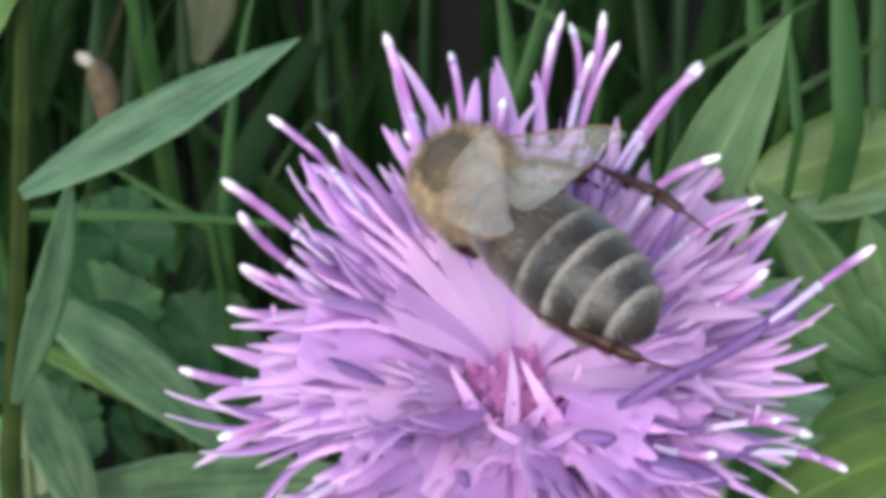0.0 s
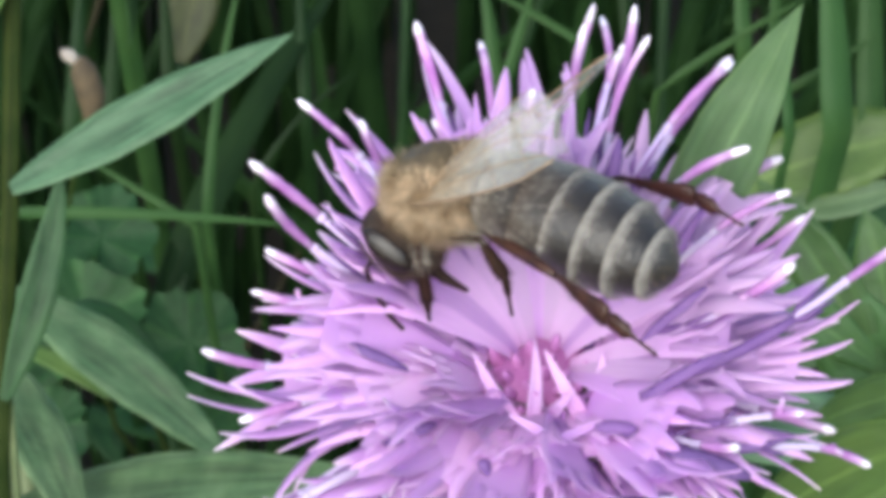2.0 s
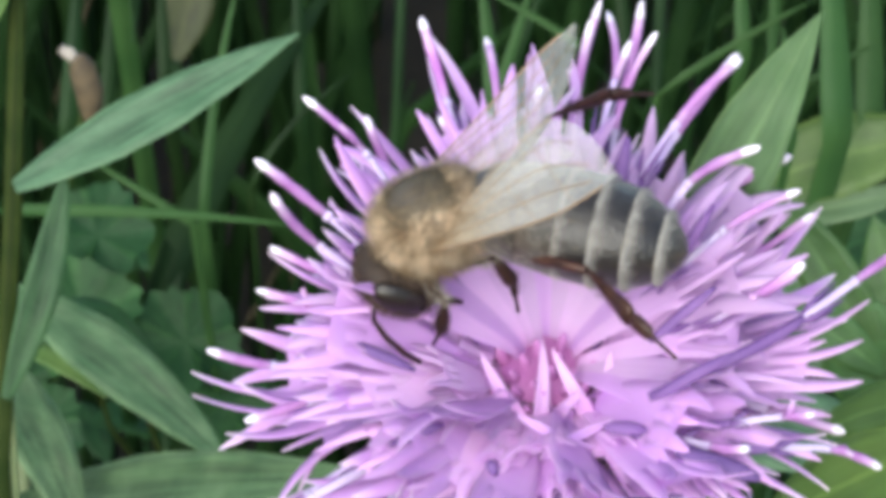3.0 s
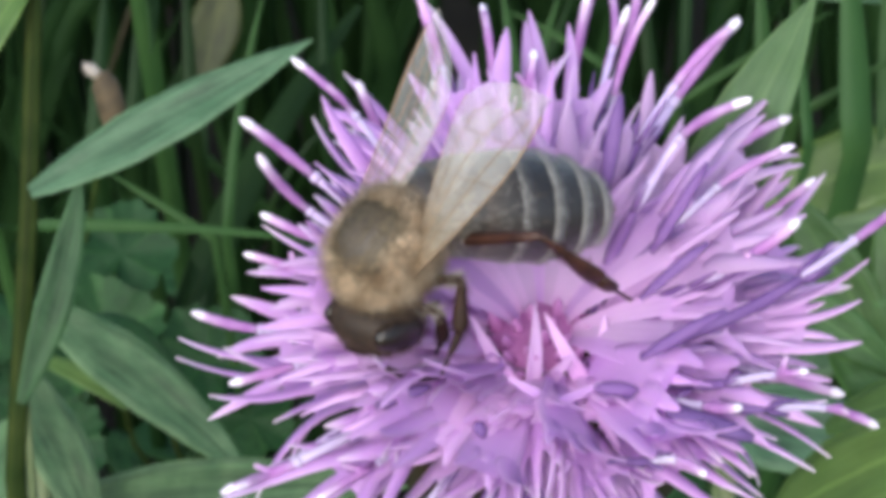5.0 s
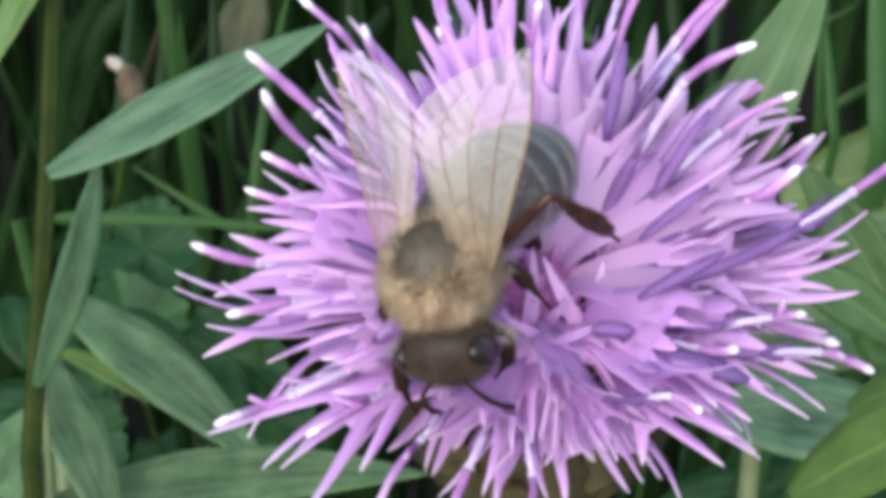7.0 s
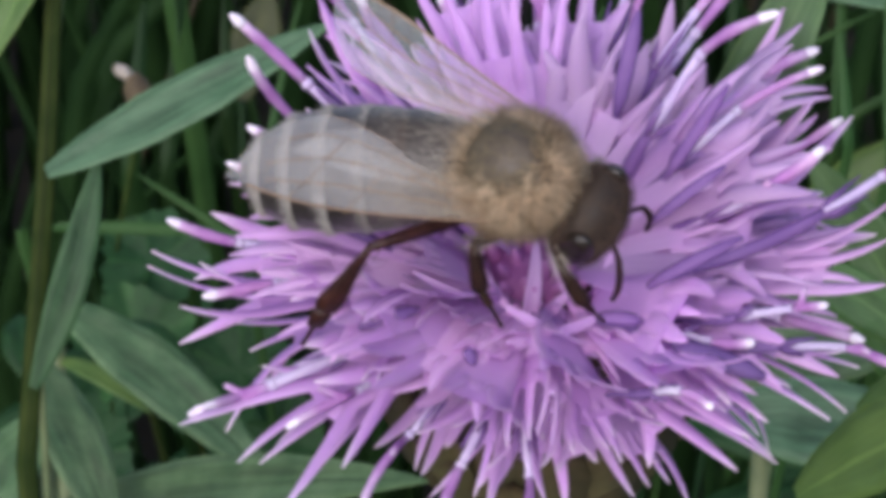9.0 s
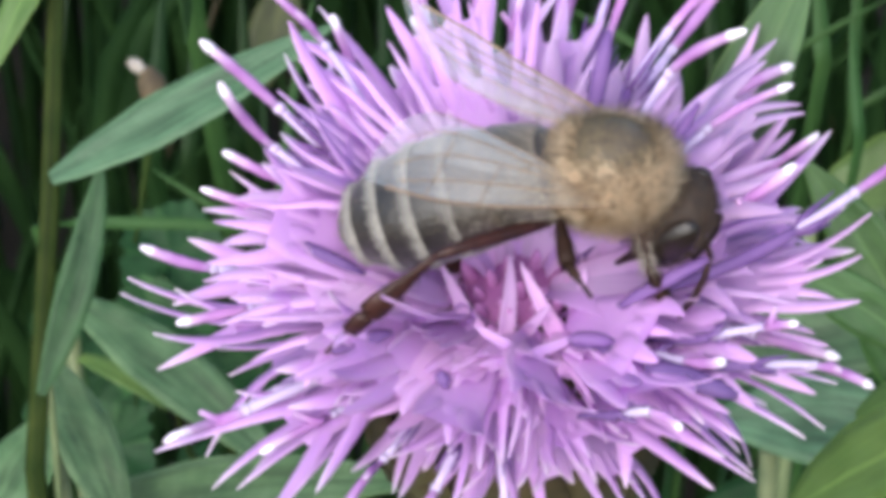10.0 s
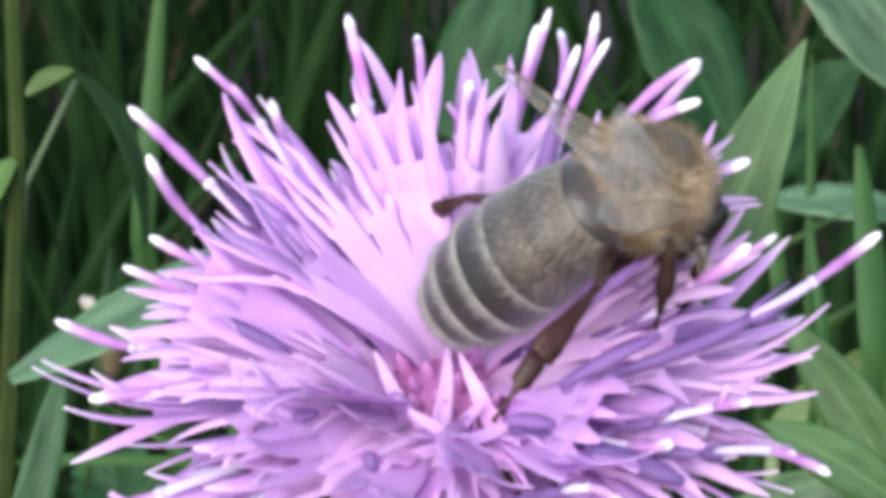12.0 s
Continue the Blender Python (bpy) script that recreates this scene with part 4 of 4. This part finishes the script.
# ---- the bee ----
def fur(name, count, radii, centre, length, lean, mat, rnd, keep=lambda q: True, thick=0.000014):
    """Fine hairs standing on an ellipsoid, one mesh."""
    v, f = [], []
    made = 0
    while made < count:
        q = Vector((rnd.gauss(0, 1), rnd.gauss(0, 1), rnd.gauss(0, 1))).normalized()
        if not keep(q):
            continue
        made += 1
        p = mm(centre[0] + radii[0] * q.x, centre[1] + radii[1] * q.y, centre[2] + radii[2] * q.z)
        nn = Vector((q.x / radii[0], q.y / radii[1], q.z / radii[2])).normalized()
        flat = min(1, max(0, (q.z - 0.5) / 0.35)) * (q.x > -0.5)
        d = (nn * (1 - 0.65 * flat) + Vector(lean) * (1 + 3 * flat) + 0.35 * Vector((rnd.gauss(0, 1), rnd.gauss(0, 1), rnd.gauss(0, 1)))).normalized()
        ln = length * MM * rnd.uniform(0.6, 1.2) * (1 - 0.6 * min(1, max(0, (q.z - 0.55) / 0.3)) * (q.x > -0.5))
        a = nn.orthogonal().normalized() * thick
        b = nn.cross(a).normalized() * thick
        i = len(v)
        v += [p + a, p - 0.5 * a + 0.87 * b, p - 0.5 * a - 0.87 * b, p + d * ln]
        f += [(i, i + 1, i + 3), (i + 1, i + 2, i + 3), (i + 2, i, i + 3)]
    return mesh_of(name, v, f, None, (mat,))


EDGES = (0.0, 0.2, 0.38, 0.55, 0.71, 0.86, 1.0)


def abdomen_radius(t):
    """Half width of the abdomen at t from its base (0) to its blunt tip (1)."""
    return 2.15 * (math.sin(math.pi * min(1, 0.14 + t * 0.52) ** 0.8) ** 0.6 if t < 0.42 else max(0, 1 - ((t - 0.42) / 0.58) ** 2.7) ** 0.62)


def abdomen_hairs(count, spread, rnd, mat, name="fur"):
    """Short hairs lying back along the abdomen; spread() gives their places from its base to its tip."""
    v, f = [], []
    for _ in range(count):
        t = min(0.985, max(0.0, spread()))
        q = rnd.uniform(0, 2 * math.pi)
        r = abdomen_radius(t) + 0.04
        p = mm(-0.2 - 7.8 * t, r * math.cos(q), -0.35 * t * t + 0.93 * r * math.sin(q))
        nn = Vector((0, math.cos(q), math.sin(q)))
        d = (0.4 * nn + Vector((-1, rnd.gauss(0, 0.25), rnd.gauss(0, 0.25)))).normalized()
        ln = (rnd.uniform(0.18, 0.36) + 0.5 * max(0, 0.3 - t)) * MM
        a, b = Vector((1, 0, 0)) * 0.9e-5, nn.cross(Vector((1, 0, 0))) * 0.9e-5
        i = len(v)
        v += [p + a, p - 0.5 * a + b, p - 0.5 * a - b, p + d * ln]
        f += [(i, i + 1, i + 3), (i + 1, i + 2, i + 3), (i + 2, i, i + 3)]
    return mesh_of(name, v, f, None, (mat,))


def build_bee():
    rnd = random.Random(21)
    thing = tagged(new("honey_bee"), "honey bee with golden fur and striped abdomen on the flower", "bee")
    s = Shape()
    ellipsoid(s, 2.0, 1.75, 1.7, fn=lambda q: Vector((q.x, q.y, q.z * (1.05 if q.z > 0 else 0.95))))
    ellipsoid(s, 0.55, 1.1, 0.35, (-1.55, 0, 0.95))
    thorax = put("thorax", s.mesh("thorax", THORAX), thing)
    disc = lambda q: min(1, max(0, (q.z - 0.42) / 0.35)) * min(1, max(0, (q.x + 0.62) / 0.3)) * min(1, max(0, (0.86 - abs(q.y)) / 0.3))
    put("fur", fur("fur", 14000, (1.9, 1.68, 1.66), (0, 0, 0), 0.8, (-0.25, 0, 0), FUZZ, rnd, lambda q: rnd.random() > 0.93 * disc(q), 0.000017), thorax, label="golden brown fur")
    put("fur", fur("fur", 5000, (1.96, 1.72, 1.74), (0, 0, 0), 0.5, (-0.35, 0, 0), FUZZ_DARK, rnd, lambda q: rnd.random() < disc(q), 0.000017), thorax, label="short dark brown fur")
    # head
    s = Shape()
    ellipsoid(s, 1.0, 1.64, 1.62, fn=lambda q: Vector((q.x, q.y * (1 if q.z > 0 else 1 - 0.4 * q.z * q.z), q.z)))
    head = put("head", s.mesh("head", CUTICLE), thing, Matrix.Translation(mm(1.98, 0, -1.85)) @ pose(0, 0, 0, 0, 42, 0))
    for side in (-1, 1):
        s = Shape()
        ellipsoid(s, 0.62, 0.44, 1.2, (0.1, side * 1.32, 0.15))
        put("eye", s.mesh("eye", EYE), head)
        s = Shape()
        s.tube([mm(0.7, side * 0.35, 0.1), mm(1.2, side * 0.7, 0.4), mm(1.5, side * 1.0, 0.35)], [0.00009, 0.00008, 0.00009], 6)
        s.tube([mm(1.5, side * 1.0, 0.35), mm(1.9, side * 1.2, -0.4), mm(2.2, side * 1.35, -1.4), mm(2.3, side * 1.4, -2.2)], [0.0001, 0.00012, 0.00012, 0.0001], 6)
        put("antenna", s.mesh("antenna", LEGM), head)
    s = Shape()
    s.tube([mm(0.2, 0, -1.3), mm(0.2, 0, -2.2), mm(0.0, 0, -3.2)], [0.0003, 0.00022, 0.00008], 6)
    put("proboscis", s.mesh("proboscis", LEGM), head)
    put("fur", fur("fur", 5200, (1.02, 1.6, 1.6), (0, 0, 0), 0.45, (0.2, 0, 0.2), FACE_HAIR, rnd, lambda q: abs(q.y) < 0.84 or abs(q.x) > 0.4), head, label="brown face hair")
    # abdomen: overlapping plates, each with a pale hair band at its front edge
    plates = 6
    edges = EDGES
    length = 7.8
    s = Shape()
    s.tube([mm(0.4, 0, 0), mm(0.0, 0, 0), mm(-0.5, 0, 0)], [0.0005, 0.0007, 0.0012], 12)
    ellipsoid(s, 1.1, 1.6, 1.5, (-0.45, 0, 0))
    abd = put("abdomen", s.mesh("abdomen", PLATE), thing)
    for i in range(plates):
        a, b = edges[i], edges[i + 1]
        rows, uvr = [], []
        for k in range(7):
            t = min(1.0, a + (b - a) * k / 6 * 1.06)
            r = max(0.02, abdomen_radius(t)) + 0.07 * k / 6
            zc = -0.35 * t * t
            rows.append([mm(-0.2 - length * t, r * math.cos(q), zc + 0.93 * r * math.sin(q)) for q in (2 * math.pi * j / 28 for j in range(28))])
            uvr.append([(k / 6, j / 28) for j in range(28)])
        s = Shape()
        s.grid(rows, uvr, 0, True)
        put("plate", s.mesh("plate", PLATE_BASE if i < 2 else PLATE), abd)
    for edge, count in zip(EDGES[2:6], (700, 3000, 3000, 2000)):
        put("hair_band", abdomen_hairs(count, lambda: edge + 0.006 + abs(rnd.gauss(0, 0.02)), rnd, BAND, "hair_band"), abd, label="soft pale hair band")
    put("fur", abdomen_hairs(2200, lambda: rnd.random() ** 2.0 * 0.42, rnd, FUZZ_PALE), abd, label="short brownish grey hairs")
    put("fur", abdomen_hairs(500, lambda: rnd.uniform(0.4, 0.98), rnd, FUZZ_DARK), abd)
    # wings
    wings = []
    for side in (1, -1):
        def wing_shape(ln, w, lead):
            sh = Shape()
            rows_a, uva = [], []
            for i in range(15):
                t = i / 14
                full = w * (math.sin(math.pi * min(1, t * 0.9 + 0.06)) ** 0.55) * (0.35 + 0.65 * min(1, t * 1.6))
                half = full * math.sqrt(max(0.015, 1 - max(0, (t - 0.68) / 0.32) ** 2.2))
                rows_a.append([mm(-ln * t, side * (lead * t + half * c - 0.75 * (0.45 * half + 0.55 * full)), 0.12 * math.sin(c * 3 + t * 4)) for c in (-0.9, -0.45, 0, 0.45, 0.9)])
                uva.append([(t, c / 4) for c in range(5)])
            sh.grid(rows_a, uva)
            return sh, rows_a
        fore, rws = wing_shape(9.2, 2.25, 0.3)
        wing = put("wing", fore.mesh("wing", WING), thing)
        veins = Shape()
        for j, (i0, i1, rad) in enumerate(((0, 9, 1.8e-5), (0, 11, 2e-5), (0, 12, 2.2e-5), (0, 12, 2.6e-5), (0, 13, 5e-5))):
            veins.tube([Vector(rws[i][j]) + mm(0, 0, 0.02) for i in range(i0, i1 + 1)], rad, 4)
        for i, j in ((4, 1), (6, 2), (8, 1), (9, 2), (10, 3), (7, 3)):
            veins.tube([Vector(rws[i][j]) + mm(0, 0, 0.02), Vector(rws[min(14, i + 1)][j + (1 if j < 4 else -1)]) + mm(0, 0, 0.02)], 1.6e-5, 4)
        put("vein", veins.mesh("vein", VEIN), wing)
        hind, _ = wing_shape(6.4, 1.1, -0.35)
        put("hind_wing", hind.mesh("hind_wing", WING), wing, Matrix.Translation(mm(-0.6, -side * 1.1, -0.12)))
        wings.append(wing)
    legs = []
    # legs: coxa, knee, ankle, foot for the left side
    for pts, rad, mat, flat in (
            ([(1.1, 0.8, -1.3), (2.0, 2.1, -1.2), (2.6, 2.6, -2.8), (3.0, 2.7, -4.2)], 0.22, LEGM, 1.0),
            ([(0.1, 1.0, -1.4), (0.0, 2.8, -1.5), (-0.5, 3.4, -3.2), (-0.4, 3.7, -4.8)], 0.24, LEGM, 1.0),
            ([(-1.6, 0.9, -1.4), (-6.2, 2.7, -0.9), (-9.0, 3.5, -2.2), (-10.9, 3.7, -3.6)], 0.27, POLLEN_LEG, 0.45)):
        for side in (1, -1):
            hip = Vector(pts[0])
            p = [mm(x - hip.x, side * (y - hip.y), z - hip.z) for x, y, z in pts]
            s, shin, foot = Shape(), Shape(), Shape()
            hair = 1 if flat < 1 else 0
            s.tube([p[0], p[0].lerp(p[1], 0.3), p[0].lerp(p[1], 0.75), p[1]], [rad * 0.7 * MM, rad * 0.95 * MM, rad * 0.8 * MM, rad * 0.55 * MM], 10)
            # the shin widens towards its end; the first joint of the foot is broad, the rest thin
            q, f = p[2] - p[1], p[3] - p[1]
            broad = Vector((0.1, 1, 0.25 * side))
            shin.tube([q * 0, q * 0.2, q * 0.5, q * 0.8, q * 0.96, q], [rad * w * MM for w in ((0.5, 0.62, 1.15, 1.75, 1.7, 1.1) if flat < 1 else (0.6, 0.8, 1.1, 1.3, 1.2, 0.8))], 10, 0, flat, up=broad)
            joints, thick = [q, q.lerp(f, 0.1), q.lerp(f, 0.4), q.lerp(f, 0.46)], list((0.9, 1.35, 1.2, 0.5) if flat < 1 else (0.6, 0.75, 0.65, 0.4))
            for j in range(4):
                joints += [q.lerp(f, 0.56 + 0.135 * j), q.lerp(f, 0.6 + 0.133 * j)]
                thick += [0.38, 0.24]
            foot.tube(joints, [rad * w * MM for w in thick], 8, 0, 0.6 if flat < 1 else 0.9, up=broad)
            for shape, ends, count in ((s, (p[0], p[1]), 60 if hair else 260), (shin, (q * 0.1, q), 170)):
                a, b = ends
                for _ in range(count):
                    d = Vector((rnd.gauss(0, 1), rnd.gauss(0, 1), rnd.gauss(0, 1))).normalized()
                    at = a.lerp(b, rnd.uniform(0.04, 0.96)) + d * rad * 0.5 * MM
                    d = d + (b - a).normalized() * 0.7
                    shape.tube([at, at + d * rnd.uniform(0.2, 0.42) * MM], [1.5e-5, 4e-6], 3, 1, caps=False)
            leg = put("leg", s.mesh("leg", mat, LEGM if hair else FUZZ_PALE), thing, Matrix.Translation(mm(hip.x, side * hip.y, hip.z)))
            legs.append((leg, put("shin", shin.mesh("shin", mat, LEGM), leg, Matrix.Translation(p[1])), put("foot", foot.mesh("foot", mat, LEGM), leg, Matrix.Translation(p[1]))))
    return thing, abd, wings[0], wings[1], legs


bee, abdomen, wing_left, wing_right, legs = build_bee()


def swing(leg, rows):
    """Key a leg about its hip and its shin and foot about the knee. The first and the last pose hold to the clip's ends."""
    thigh, shin, foot = leg
    rows = [(0.0, *rows[0][1:])] * (rows[0][0] > 0) + list(rows) + [(12.0, *rows[-1][1:])] * (rows[-1][0] < 12)
    hip, knee = Matrix.Translation(thigh.location), Matrix.Translation(shin.location)
    walk(thigh, [(r[0], hip @ pose(0, 0, 0, r[3], r[2], r[1])) for r in rows])
    for lower in (shin, foot):
        walk(lower, [(r[0], knee @ pose(0, 0, 0, 0, r[5], r[4])) for r in rows])


def motions():
    FLOWER_ROWS = [
        (0.0, pose(0.00301, 0.00102, 0.2429, 21.7, -0, 0)),
        (0.5, pose(0.00302, 0.00122, 0.24271, 21.57, 0.3, -0.98)),
        (1.0, pose(0.00383, 0.00156, 0.24278, 21.98, 0.11, -1.53)),
        (1.5, pose(0.00372, 0.00265, 0.24207, 21.75, 0.68, -1.18)),
        (2.0, pose(0.00371, 0.00142, 0.24275, 21.26, 0.2, -1.7)),
        (2.5, pose(0.00319, 0.00225, 0.24256, 21.84, 0.19, -1.13)),
        (3.0, pose(0.00338, 0.00111, 0.24327, 21.71, -0.16, -1.43)),
        (5.0, pose(0.00314, -0.00034, 0.24516, 20.62, -0.95, -2.31)),
        (5.5, pose(0.003, 0.00023, 0.24538, 20.48, -0.67, -2.17)),
        (6.0, pose(0.003, 0.00119, 0.24474, 19.79, -0.25, -2.12)),
        (6.5, pose(0.00266, 0.00285, 0.24452, 20, 0.14, -1.78)),
        (7.0, pose(0.00256, 0.00135, 0.24474, 19.57, 0.96, -1.94)),
        (9.0, pose(0.00274, -0.00222, 0.24684, 19.77, 1.43, -2.52)),
        (9.5, pose(0.00266, -0.00143, 0.24622, 18.78, 1.59, -2.68)),
        (10.0, pose(0.00261, -0.00194, 0.24687, 18.75, 1.11, -2.53)),
        (10.5, pose(0.00111, 0.00021, 0.24666, 17.63, 1.62, -2.78)),
        (11.0, pose(0.00159, -0.00055, 0.24626, 18.18, 2.61, -2.85)),
        (11.5, pose(0.00058, -0.00362, 0.24837, 17.89, 3.26, -4.79)),
        (12.0, pose(0.00072, -0.00443, 0.24855, 18.33, 2.7, -4.7)),
    ]
    BEE_ROWS = [
        (0.0, pose(0.00095, 0.00122, 0.25236, -31.6, 3.3, 121.1)),
        (0.5, pose(0.00105, 0.00123, 0.25216, -7.2, -2.4, 129.5)),
        (1.0, pose(0.00224, 0.00168, 0.252, -19.9, 15.8, 160.1)),
        (1.5, pose(0.00049, 0.00323, 0.25147, 1.3, -1.4, 170.9)),
        (2.0, pose(-0.00033, 0.00111, 0.25173, 11.4, 16.5, 164.7)),
        (2.5, pose(-0.00106, 0.00132, 0.2513, 10.1, 14.8, -181.7)),
        (3.0, pose(-0.00137, -0.00031, 0.25142, 0.4, 16.1, -163.5)),
        (5.0, pose(-0.00283, -0.00434, 0.252, 5.5, 33.9, -132.2)),
        (5.5, pose(-0.00273, -0.00379, 0.25216, -0.9, 27.4, -139.4)),
        (6.0, pose(-0.00205, -0.00488, 0.25121, -0.9, 21.6, -139.2)),
        (6.5, pose(-0.00254, -0.00473, 0.25051, 8.8, 36.6, -137.2)),
        (7.0, pose(-0.00114, -0.00666, 0.25067, 16.6, 17.2, -99.1)),
        (7.2, pose(-0.00166, -0.00779, 0.24951, 26.5, 25, -97.6)),
        (8.8, pose(0.00099, -0.0076, 0.25319, 47.2, 3.3, -46.3)),
        (9.0, pose(0.00166, -0.00741, 0.25406, 33.1, -8.9, -34.8)),
        (9.5, pose(0.00265, -0.00557, 0.25388, 29, -9.6, -18.6)),
        (10.0, pose(0.00568, -0.00576, 0.25447, 10.1, -3.4, -12.5)),
        (10.5, pose(0.00389, -0.00316, 0.25428, 25.2, -10.6, -19.3)),
        (11.0, pose(0.00642, -0.00182, 0.25508, 6.4, 19.9, 42.9)),
        (11.5, pose(0.00692, -0.00599, 0.25673, 25.8, -7.7, 45.1)),
        (12.0, pose(0.00673, -0.00636, 0.25717, 20.9, 1.7, 40.6)),
    ]
    ABDOMEN_ROWS = [
        (0.0, pose(-0.0019, 0, -0.0001, 4.1, -20.6, 3.1)),
        (0.5, pose(-0.0019, 0, -0.0001, 2.4, -11.8, 5.9)),
        (1.0, pose(-0.0019, 0, -0.0001, 7.5, -19.8, -38.4)),
        (1.5, pose(-0.0019, 0, -0.0001, 4.9, -20.7, -18.9)),
        (2.0, pose(-0.0019, 0, -0.0001, 3.3, -24.4, -12.3)),
        (2.5, pose(-0.0019, 0, -0.0001, 4.1, -21.1, -23.1)),
        (3.0, pose(-0.0019, 0, -0.0001, 5.1, -16, -34.5)),
        (5.0, pose(-0.0019, 0, -0.0001, 10.9, -43.8, -29.8)),
        (5.5, pose(-0.0019, 0, -0.0001, 5.6, -34.5, -16.3)),
        (6.0, pose(-0.0019, 0, -0.0001, 6.1, -30.2, 8.1)),
        (6.5, pose(-0.0019, 0, -0.0001, 7.1, -42.6, 17.8)),
        (7.0, pose(-0.0019, 0, -0.0001, 5.2, -24.5, -12.6)),
        (7.2, pose(-0.0019, 0, -0.0001, 5.2, -26.7, -13.3)),
        (8.8, pose(-0.0019, 0, -0.0001, -1.9, 8.9, 17.6)),
        (9.0, pose(-0.0019, 0, -0.0001, -2.1, 15.6, 22.6)),
        (9.5, pose(-0.0019, 0, -0.0001, -0, -4, 8.2)),
        (10.0, pose(-0.0019, 0, -0.0001, -0.5, -15.2, 9.8)),
        (10.5, pose(-0.0019, 0, -0.0001, 0.4, -7.2, 12.8)),
        (11.0, pose(-0.0019, 0, -0.0001, -5.8, -41.7, 10.2)),
        (11.5, pose(-0.0019, 0, -0.0001, 14.4, -57.7, -49.1)),
        (12.0, pose(-0.0019, 0, -0.0001, 15, -60.2, -49.7)),
    ]
    walk(flower, FLOWER_ROWS)
    walk(bee, BEE_ROWS)
    walk(abdomen, ABDOMEN_ROWS)
    # wings: seconds, splay away from the body axis, lift, twist
    left = ((0, -6, 25, -36), (0.5, 12, 27, -56), (1, 44, 37, -46), (1.5, 26, 22, -24), (2, 28, 18, -42), (2.5, 33, 15, -38), (3, 40, 27, -27), (5, 36, 32, -6), (5.5, 38, 33, -21), (6, 39, 50, -56), (6.5, 41, 40, -48), (7, 54, 61, -58), (7.2, 38, 55, -22), (8, 10, 32, -30), (8.8, -17, 12, -51), (9, 15, 21, -38), (9.5, 17, 19, -33), (10, 15, 22, -21), (10.5, 6, 27, -19), (11, 3, 4, 4), (11.5, 12, 39, 12), (12, -3, 36, 12))
    right = ((0, 16, 21, 1), (0.5, 1, 32, 8), (1, 0, 17, -26), (1.5, 13, 14, -15), (2, -6, 27, 13), (2.5, 13, 21, -7), (3, 11, 21, -8), (5, 5, 14, -22), (5.5, 2, 17, -16), (6, 31, 22, -23), (6.5, 32, 15, -24), (7, 15, 24, -40), (7.2, 17, 34, -39), (8.8, 10, 58, 40), (9, 29, 42, 4), (9.5, 22, 29, 2), (10, 34, 29, -13), (10.5, 36, 42, -11), (11, 14, -7, -49), (11.5, 4, 34, -32), (12, 17, 28, -50))
    for side, wing, rows in ((1, wing_left, left), (-1, wing_right, right)):
        walk(wing, [(t, Matrix.Translation((0.0005, side * 0.00185, 0.00005)) @ pose(0, 0, 0, 0, 0, -side * a) @ pose(0, 0, 0, side * w, b, 0)) for t, a, b, w in rows])
    # legs: seconds, turn, lift and twist at the hip, turn and lift at the knee
    swing(legs[0], ((5, 42, 31, -37, -15, -1), (5.5, 55, 32, -24, -10, 3), (6, 48, 32, -35, -10, 11), (6.5, 44, 28, -43, -12, 9), (7, 20, 22, -35, -8, 17)))
    swing(legs[1], ((9, 3, 27, 13, -7, -18), (9.5, -7, 26, 13, -5, -22), (10, -10, 28, 30, 4, -21), (10.5, -13, 28, 19, 4, -15)))
    swing(legs[2], ((3, 69, 26, -9, -21, -17), (5, 16, -19, 8, -34, -54), (5.5, 43, -34, 17, -18, -51), (6, 45, -42, 40, -19, -55), (6.5, 44, -38, 31, -25, -49), (7, 62, 2, -3, -6, -9), (7.2, 71, -24, 17, 38, 14)))
    swing(legs[3], ((8, -20.5, 2, -5.5, 17, -12), (9, -41, 4, -11, 34, -24), (9.5, -42, -16, -12, 6, -31), (10, -50, -36, -28, 34, -50), (10.5, -47, -28, -26, 37, -47), (11, -5, 5, -1, 53, -40), (11.5, -40, 23, -24, 62, -42), (12, -41, 22, -35, 64, -47)))
    swing(legs[4], ((0, 10, -2, -10, 19, 9), (0.5, 6, 2, -12, 21, 17), (1, -36, 12, -4, 10, 8), (1.5, -26, -2, -5, 2, 6), (2, -20, -14, -8, -6, 23), (2.5, -28, -9, -4, -13, 19), (3, -37, -1, 4, -29, 20), (4, -44, 8, -4, -22, -20), (5, -52, 16, -11, -16, -61), (5.5, -39, 19, -16, -8, -63), (6, -32, 41, -20, -17, -79), (6.5, -33, 25, -25, -18, -76), (7, -64, 48, -15, -29, -88), (7.2, -51, 30, -7, -37, -77), (8.1, -8, -5, -4, -18, -38), (9, 35, -40, 0, 0, 0), (10.4, 0, -45, 0, 0, 0), (10.7, -38, -34, -14, -8, 8), (11, -77, -22, -28, -16, 16), (11.5, -56, -34, -24, -15, 9), (12, -56, -34, -21, -18, 10)))
    swing(legs[5], ((0, 8, 24, -2, -14, -5), (0.5, -6, 34, -9, -10, 4), (1, -29, 16, 7, -23, 20), (1.5, -13, 10, 5, -26, 7), (2, -5, 1, 11, -27, 9), (2.5, -14, 1, 10, -26, 8), (3, 2, 12, -12, 1, -11), (5, -30, -40, 0, 0, 0), (7.2, -35, -40, 0, 0, 0), (8, 1, 13, 4, 0, -26), (8.8, 37, 66, 9, 0, -51), (9, 46, 46, 18, 2, -55), (9.5, 35, 35, 18, -12, -39), (10, 24, 14, 15, -3, -25), (10.5, 17, 13, 0, 14, 9), (11, 27, -13, -12, -18, 4), (11.5, 7, 14, -39, -23, 12), (12, 22, 5, -38, -31, 10)))


motions()
